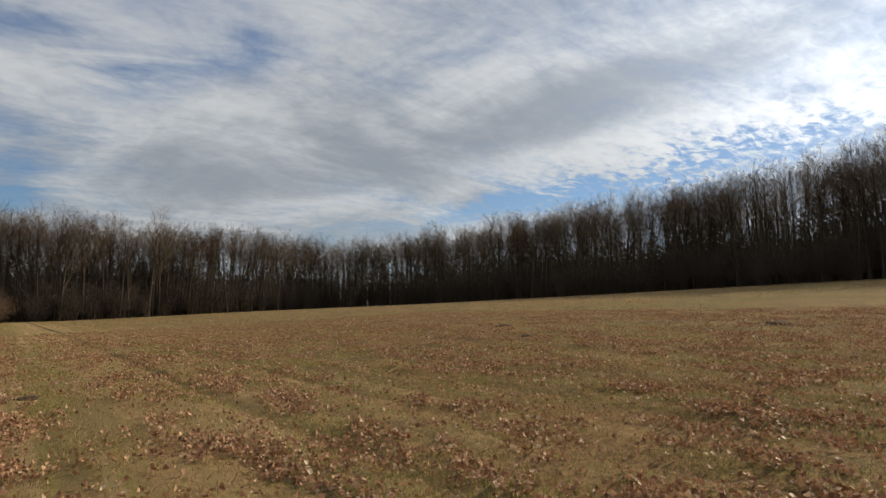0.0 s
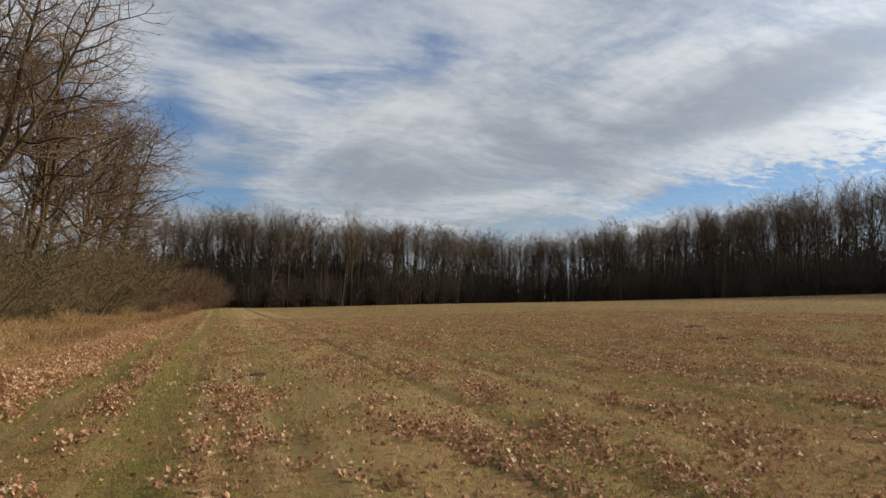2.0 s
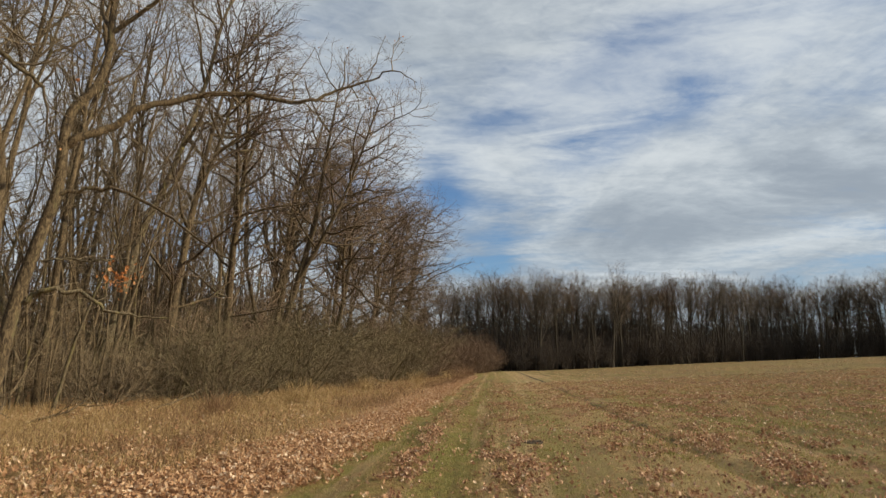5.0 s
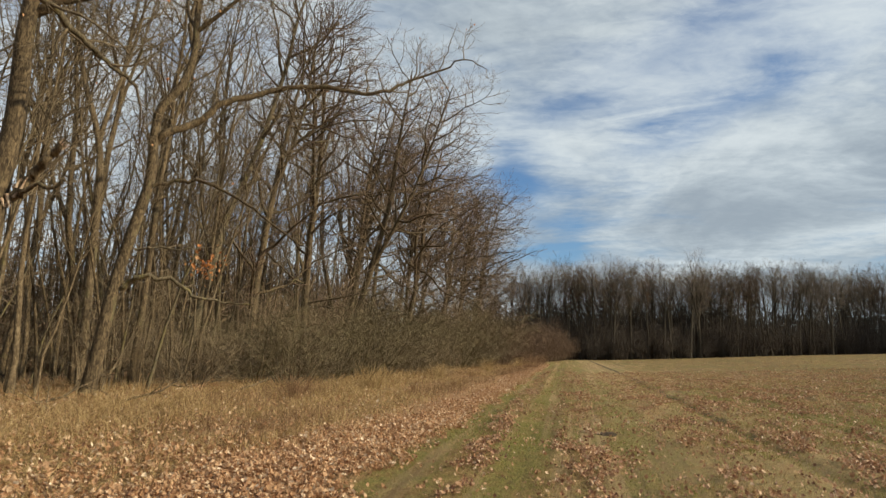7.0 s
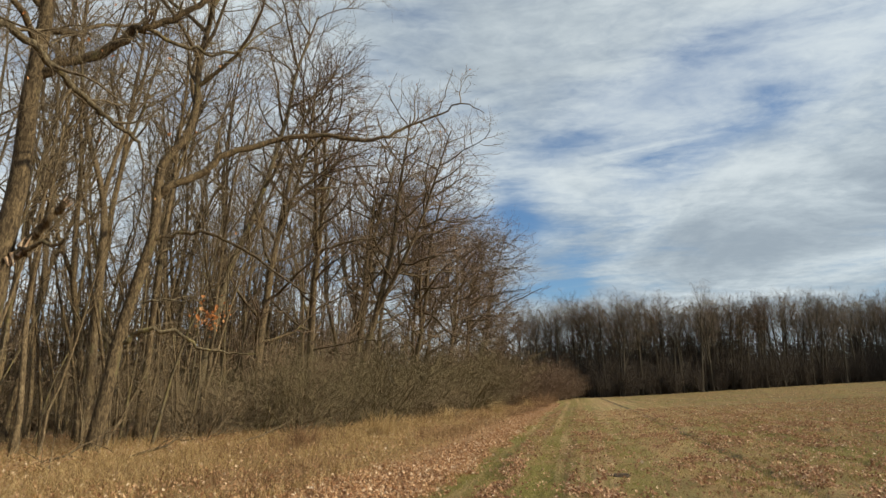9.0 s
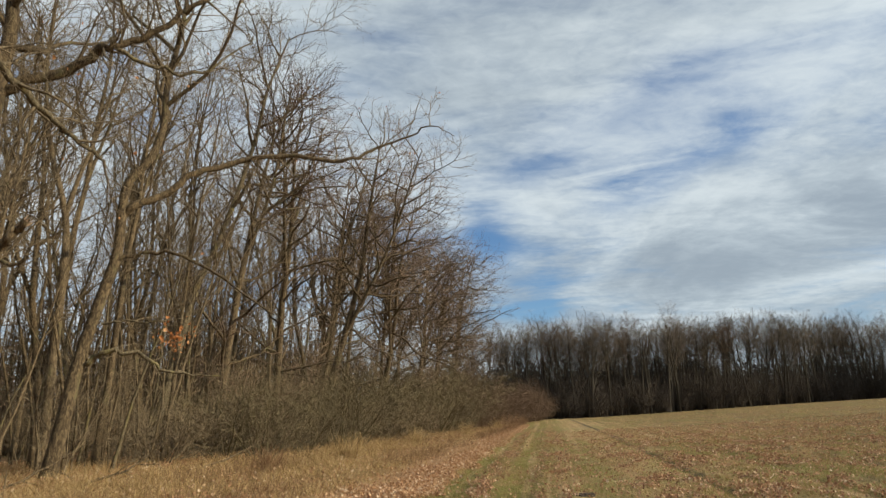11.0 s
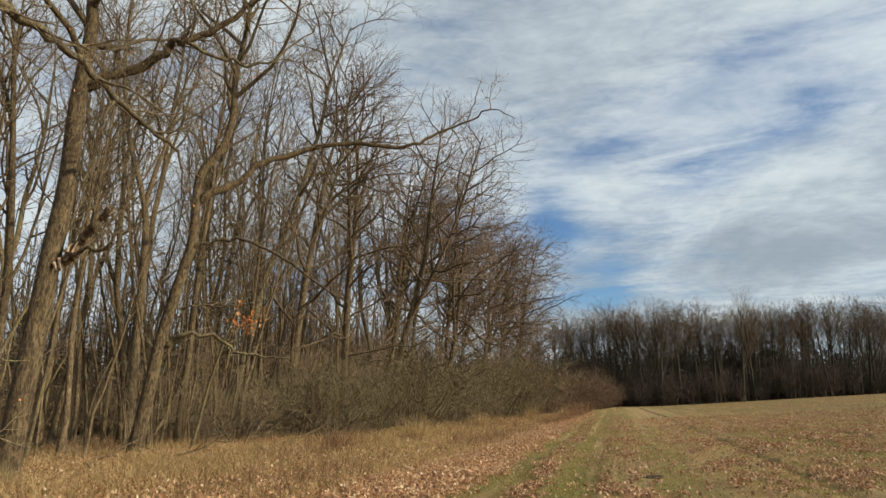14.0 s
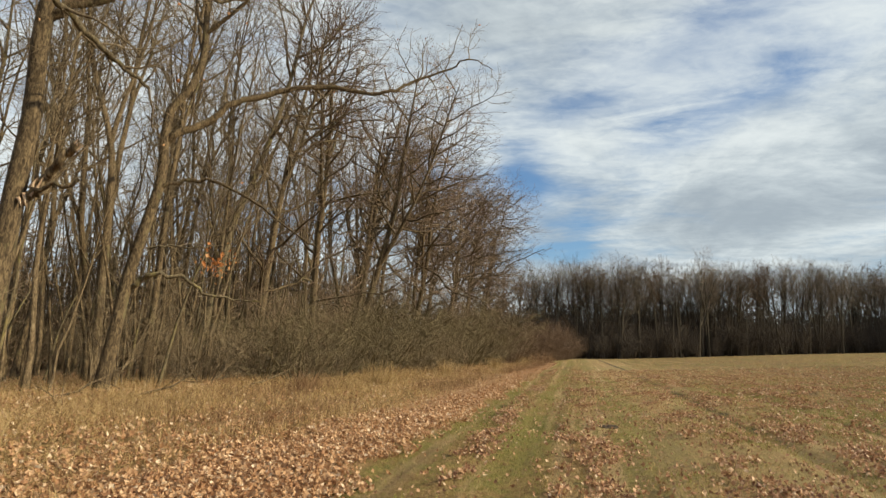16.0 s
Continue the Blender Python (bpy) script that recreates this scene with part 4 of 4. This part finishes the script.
def deep_wood(name, label, spots, height, radius, mats, shoots, reach, thick, low=1.7):
    """Countless stems deep in a wood, with the twigs between them."""
    strands, fine = [], []
    for x, y in spots:
        h = height * rng.uniform(0.5, 1.1) * (1.2 if x > 60 else 1.0)
        z = put(x, y)
        line = shoot(rng, (x, y, z - 0.1), (rng.gauss(0, 0.06), rng.gauss(0, 0.06), 1), h, 3, 0.06, 0.05)
        strands.append((line, taper(4, radius * rng.uniform(0.5, 1.3), 0.02), 4))
        for _ in range(shoots):
            p = line[0].lerp(line[-1], rng.uniform(0.0, 1.0) ** low)
            way = (rng.gauss(0, 1), rng.gauss(0, 1), rng.uniform(0.1, 1.2))
            fine.append((shoot(rng, p, way, rng.uniform(0.5, 1.2) * reach, 2, 0.15, 0.1), taper(3, thick, 0.01), 2))
    tagged(new(name, tubes(name, strands, mats, fine)), label, "woodland", kind="stuff")


deep = []
for k in range(13):
    deep += along(FRONT, 1.3, 3.0 + 2.8 * k, 1.1)
deep_wood("far_wood_stems", "countless bare stems deep in the far wood", deep, 11.5, 0.13, (BARK_SHADED, TWIG_SHADED), 20, 2.8, 0.052, 1.25)
inner = [(-23.5 - 46 * rng.random() ** 1.4, rng.uniform(-5, 82)) for _ in range(2400)]
inner += [(rng.uniform(-24, -17.5), rng.uniform(30, 74)) for _ in range(260)]
deep_wood("wood_stems", "countless bare stems deep in the wood", inner, 10.0, 0.07, (BARK, TWIG_BROWN), 20, 1.9, 0.026, 1.7)


# ---- grass and leaves on the ground ----
def scatter(count, x0, x1, y0, y1, keep, seed, near=1.0):
    """Random spots on the ground, thinned by keep(x, y); near > 1 crowds them towards y0."""
    r = np.random.default_rng(seed)
    x = r.uniform(x0, x1, count)
    y = y0 + (y1 - y0) * r.uniform(0, 1, count) ** near
    ok = r.uniform(0, 1, count) < keep(x, y)
    return x[ok], y[ok]


def clumps(x, y, seed, sx=1.0, sy=1.0):
    return 0.6 * lattice(x * sx, y * sy, seed) + 0.4 * lattice(x * sx * 2.7, y * sy * 2.7, seed + 1)


def blades(name, label, x, y, height, width, mat, seed, lean=0.35, category="grass"):
    r = np.random.default_rng(seed)
    n = len(x)
    z = ground_height(x, y) - 0.02
    h, a = height * r.uniform(0.45, 1.25, n) * (0.55 + 0.9 * clumps(x, y, seed, 0.8, 0.8)), r.uniform(0, 2 * np.pi, n)
    tilt = np.abs(r.normal(0, lean, n)) * h
    w = width * r.uniform(0.6, 1.3, n)
    b = r.uniform(0, 2 * np.pi, n)
    sx, sy = np.cos(b) * w, np.sin(b) * w
    dx, dy = np.cos(a) * tilt, np.sin(a) * tilt
    v = np.stack([np.stack([x - sx, y - sy, z], -1), np.stack([x + sx, y + sy, z], -1),
                  np.stack([x + sx * 0.7 + dx * 0.35, y + sy * 0.7 + dy * 0.35, z + h * 0.6], -1), np.stack([x - sx * 0.7 + dx * 0.35, y - sy * 0.7 + dy * 0.35, z + h * 0.6], -1),
                  np.stack([x + dx, y + dy, z + h * 0.97], -1)], 1)
    if np.max(height) < 0.1:
        v, tri = v[:, [0, 1, 4]], np.array([[0, 1, 2]])
    else:
        tri = np.array([[0, 1, 2], [0, 2, 3], [3, 2, 4]])
    f = (np.arange(n) * v.shape[1])[:, None, None] + tri[None]
    tagged(new(name, mesh_from(name, v.reshape(-1, 3), f.reshape(-1, 3), mat, False)), label, category, kind="stuff")


def dry_keep(x, y):
    edge = -3.9 + (lattice(y * 0.5, x * 0, 11) - 0.5) * 1.2 + np.clip(y - 20, 0, 60) * 0.01
    inside = np.clip((edge - x) / 1.6, 0, 1) * np.clip((x + np.where(y < 24, 19.5, 13.5) - 0.06 * y) / 2.0, 0, 1)
    return inside * np.clip((clumps(x, y, 12, 0.9, 0.9) - 0.25) * 2.2, 0.06, 1)


gx, gy = scatter(310000, -19, -2.5, 3.5, 100, dry_keep, 21, 1.9)
bx, by = scatter(40000, -16, -2.5, -14, 3.5, dry_keep, 64)
gx, gy = np.concatenate([gx, bx]), np.concatenate([gy, by])
blades("dry_grass", "golden dry grass between the leaves and the wood", gx, gy, np.where(gx < -7.0, 0.37, 0.24), 0.0048, STRAW, 22, 1.6)


def weed_keep(x, y):
    strip = np.exp(-((x + 5.9 - 0.05 * y) / 1.0) ** 4) * np.clip((clumps(x, y, 14, 0.5, 0.3) - 0.38) * 4, 0, 1) * np.clip((y - 8) / 4, 0, 1)
    return np.maximum(np.clip((clumps(x, y, 14, 0.35, 0.2) - 0.52) * 6, 0, 1) * np.clip((-4.4 - x) / 0.8, 0, 1) * np.clip((x + 12 - 0.045 * y) / 1, 0, 1) * np.clip((y - 8) / 6, 0.0, 0.7), strip)


gx, gy = scatter(60000, -12, -2.5, 7, 80, weed_keep, 23, 1.5)
blades("dead_weeds", "brown dead weeds standing in the dry grass", gx, gy, 0.45, 0.0045, WEED, 24, 0.9, "weeds")


def green_keep(x, y):
    lanes = 0.7 * np.exp(-((x + 2.05) / 0.4) ** 2) + 0.65 * np.exp(-((x + 0.8) / 0.5) ** 2) + 0.95 * np.exp(-((x - 1.1) / 0.6) ** 2) + 0.6 * np.exp(-((x - 3.0) / 0.5) ** 2) + 0.42 * (x > 2)
    return np.clip(lanes * (clumps(x, y, 15, 1.1, 0.6) - 0.28) * 3.8, 0, 1)


def pale_keep(x, y):
    lane = np.exp(-((x + 2.05) / 0.4) ** 2) + np.exp(-((x + 0.8) / 0.45) ** 2) + 0.8 * np.exp(-((x - 1.1) / 0.5) ** 2)
    return np.clip((clumps(x, y, 17, 1.4, 0.3) - 0.30) * 2.3 * (1 - 0.75 * np.clip(lane, 0, 1)), 0, 1)


gx, gy = scatter(420000, -3.2, 16, 1.0, 34, green_keep, 25, 2.1)
bx, by = scatter(80000, -3.2, 16, 1.0, -10, green_keep, 66, 1.8)
gx, gy = np.concatenate([gx, bx]), np.concatenate([gy, by])
blades("green_turf", "short green winter grass on the wheel lanes", gx, gy, 0.065, 0.006, TURF, 26, 0.9)
gx, gy = scatter(430000, -3.5, 30, 1.0, 44, pale_keep, 27, 1.9)
bx, by = scatter(80000, -3.5, 22, 1.0, -10, pale_keep, 67, 1.8)
gx, gy = np.concatenate([gx, bx]), np.concatenate([gy, by])
blades("pale_turf", "short withered straw-coloured grass of the field", gx, gy, 0.085, 0.006, PALE_TURF, 28, 0.9)


def leaf_keep(x, y):
    """Where leaves lie: the drift beside the track, the crests between the wheel lanes, scattered heaps."""
    left = np.interp(y, [3, 8, 12, 16, 25, 45, 70], [-5.9, -5.0, -4.5, -4.1, -3.4, -3.6, -3.4]) + 0.9 * (lattice(y * 0.5, y * 0, 31) - 0.5) + 0.5 * (clumps(x, y, 52, 1.6, 1.2) - 0.5)
    right = np.interp(y, [3, 12, 21, 30, 70], [-2.35, -2.35, -2.2, -2.05, -2.0]) + 0.35 * (lattice(y * 0.9, y * 0, 37) - 0.5) + 0.7 * (clumps(x, y, 53, 2.2, 1.6) - 0.5)
    band = np.clip((x - left) / 0.5, 0, 1) * np.clip((right - x) / 0.22, 0, 1)
    piles = np.clip((clumps(x, y, 32, 1.6, 0.5) - 0.45) * 7, 0, 1)
    heaps = np.clip((clumps(x, y, 38, 2.6, 1.2) - 0.40) * 5, 0, 1)
    crest = 0.0
    for centre, width in ((-1.45, 0.26), (0.15, 0.50), (2.2, 0.45), (3.9, 0.55), (5.7, 0.6), (7.2, 0.7)):
        crest = np.maximum(crest, np.exp(-((x - centre) / width) ** 2))
    crest = np.where(x > 7.5, 0.75, crest)
    field = np.clip(piles * heaps * 2.2, 0, 1) * (0.25 + 0.75 * crest) * np.clip(1.3 - y / 40, 0.35, 1) + 0.045 + 0.05 * crest
    grassy = np.where(x < left, 0.06 + 0.55 * clumps(x, y, 51, 0.7, 0.7) * np.clip((14 - y) / 6, 0.08, 1), 0.0)
    lane = np.exp(-((x + 2.05) / 0.30) ** 4) + np.exp(-((x + 0.8) / 0.34) ** 4)
    out = np.where(x > right, field * (1 - 0.8 * np.clip(lane, 0, 1)), np.maximum(band, grassy))
    return np.clip(out, 0, 1)


def leaf_cover(name, label, spots, size, seed, pile, fine, mat=LEAF):
    x, y = np.concatenate([q[0] for q in spots]), np.concatenate([q[1] for q in spots])
    lift = np.random.default_rng(seed).uniform(0.0, 1.0, len(x)) * pile + 0.012
    v, f = leaf_sheet(np.stack([x, y, ground_height(x, y) + lift], -1), size, seed + 1, fine=fine)
    tagged(new(name, mesh_from(name, v, f, mat, False)), label, "leaves", kind="stuff")


leaf_cover("leaf_band", "thick band of dry oak leaves beside the track", [scatter(100000, -6.2, -1.85, 3.0, 70, leaf_keep, 33, 2.0), scatter(16000, -6.2, -1.85, 3.0, -14, leaf_keep, 61, 1.3)], 0.066, 41, 0.07, False)
leaf_cover("grass_leaves", "fallen oak leaves caught in the dry grass", [scatter(90000, -12.5, -5.0, 3.0, 60, leaf_keep, 34, 2.0), scatter(26000, -20, -11.5, 5.0, 28, lambda x, y: 0.25 + 0.75 * clumps(x, y, 54, 0.8, 0.8), 65, 1.3), scatter(14000, -12.5, -5.0, 3.0, -14, leaf_keep, 62, 1.3)], 0.07, 43, 0.20, False)
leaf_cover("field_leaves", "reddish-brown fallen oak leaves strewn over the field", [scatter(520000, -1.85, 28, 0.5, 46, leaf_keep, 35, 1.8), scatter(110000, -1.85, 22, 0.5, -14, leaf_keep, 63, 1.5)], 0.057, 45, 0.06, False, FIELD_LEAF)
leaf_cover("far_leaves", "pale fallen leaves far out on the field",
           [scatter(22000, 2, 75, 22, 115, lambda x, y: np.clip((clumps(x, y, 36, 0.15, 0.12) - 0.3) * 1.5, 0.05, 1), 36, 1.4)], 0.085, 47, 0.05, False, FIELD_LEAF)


def tussock(x, y, size, seed, mat, label):
    """A tuft of tall dead grass."""
    r = random.Random(seed)
    strands = []
    for _ in range(150):
        a, d = r.uniform(0, 6.28), r.uniform(0, 0.45) * size
        p = (math.cos(a) * d, math.sin(a) * d, -0.03)
        way = (math.cos(a) * r.uniform(0, 0.7), math.sin(a) * r.uniform(0, 0.7), 1)
        line = shoot(r, p, way, size * r.uniform(0.6, 1.2), 3, 0.12, -0.06)
        strands.append((line, taper(4, 0.008, 0.003), 3))
    ob = tagged(new("grass_tussock", tubes("grass_tussock", strands, mat)), label, "grass tussock", "tussocks beside the track")
    ob.location = (x, y, put(x, y))


for k, (x, y, size) in enumerate(((-3.3, 57.5, 1.3), (-4.6, 61.0, 1.0), (-5.4, 44.0, 0.9), (-2.9, 70.0, 1.1), (-6.6, 33.0, 0.8), (-7.4, 24.5, 0.9), (-8.2, 19.0, 0.7))):
    tussock(x, y, size, 500 + k, WEED if k % 3 == 0 else STRAW, "brown tuft of dead weeds beside the track" if k % 3 == 0 else "pale tuft of tall dry grass")


# ---- clods and fallen sticks ----
def clod(x, y, size, seed):
    bm = bmesh.new()
    bmesh.ops.create_icosphere(bm, subdivisions=3, radius=1)
    for q in bm.verts:
        k = 1 + 0.35 * noise.noise(q.co * 1.7 + Vector((seed, 0, 0))) + 0.15 * noise.noise(q.co * 5 + Vector((0, seed, 0)))
        q.co = Vector((q.co.x * size * 1.4, q.co.y * size, max(q.co.z, -0.3) * size * 0.35)) * k
    me = bpy.data.meshes.new("clod")
    bm.to_mesh(me)
    bm.free()
    me.materials.append(SOIL)
    ob = tagged(new("molehill", me), "low dark heap of bare soil in the grass", "molehill", "molehills on the field")
    ob.location = (x, y, put(x, y))


def soil_material():
    m, n = material("bare_soil")
    at = n.add("ShaderNodeTexCoord").outputs["Object"]
    crumbs = n.noise(at, 30.0, 6, 0.7)
    finish(n, n.ramp(crumbs, [(0.3, (0.035, 0.024, 0.016)), (0.7, (0.10, 0.07, 0.045))]), 0.95, crumbs, 0.8, 0.03)
    return m


SOIL = soil_material()
for k, (x, y, s) in enumerate(((0.62, 12.9, 0.14), (17.8, 21.5, 0.28), (14.8, 16.6, 0.2), (21.5, 11.8, 0.35))):
    clod(x, y, s, k * 3.7)


def fallen_branch(x, y, turn, length, seed, mat):
    rng = random.Random(seed)
    root = thing("fallen_branch", "dead fallen branch with bare twigs in the dry grass", "branch", "fallen branches")
    line = shoot(rng, (0, 0, 0.05), (1, 0, 0.18), length, 6, 0.12, 0.0)
    radii = taper(7, 0.04, 0.01)
    out = [[], []]
    branch_out(rng, line, radii, [(7, 0.8, 50, 3, 4, 0.014, 0.03), (3, 0.35, 45, 2, 3, 0.006, 0.0)], 0, out)
    part("stick", tubes("stick", [(line, radii, 6)] + out[0] + out[1], mat), root)
    root.matrix_basis = pose(x, y, put(x, y), 0, 0, turn)


for k, (x, y, turn, length) in enumerate(((-11.3, 15.2, 40, 1.9), (-10.9, 12.4, 150, 1.4), (-12.6, 13.6, 20, 2.2), (-10.8, 20.0, 70, 2.6))):
    fallen_branch(x, y, turn, length, 401 + k, BARK_SMOOTH if k % 2 else BARK)
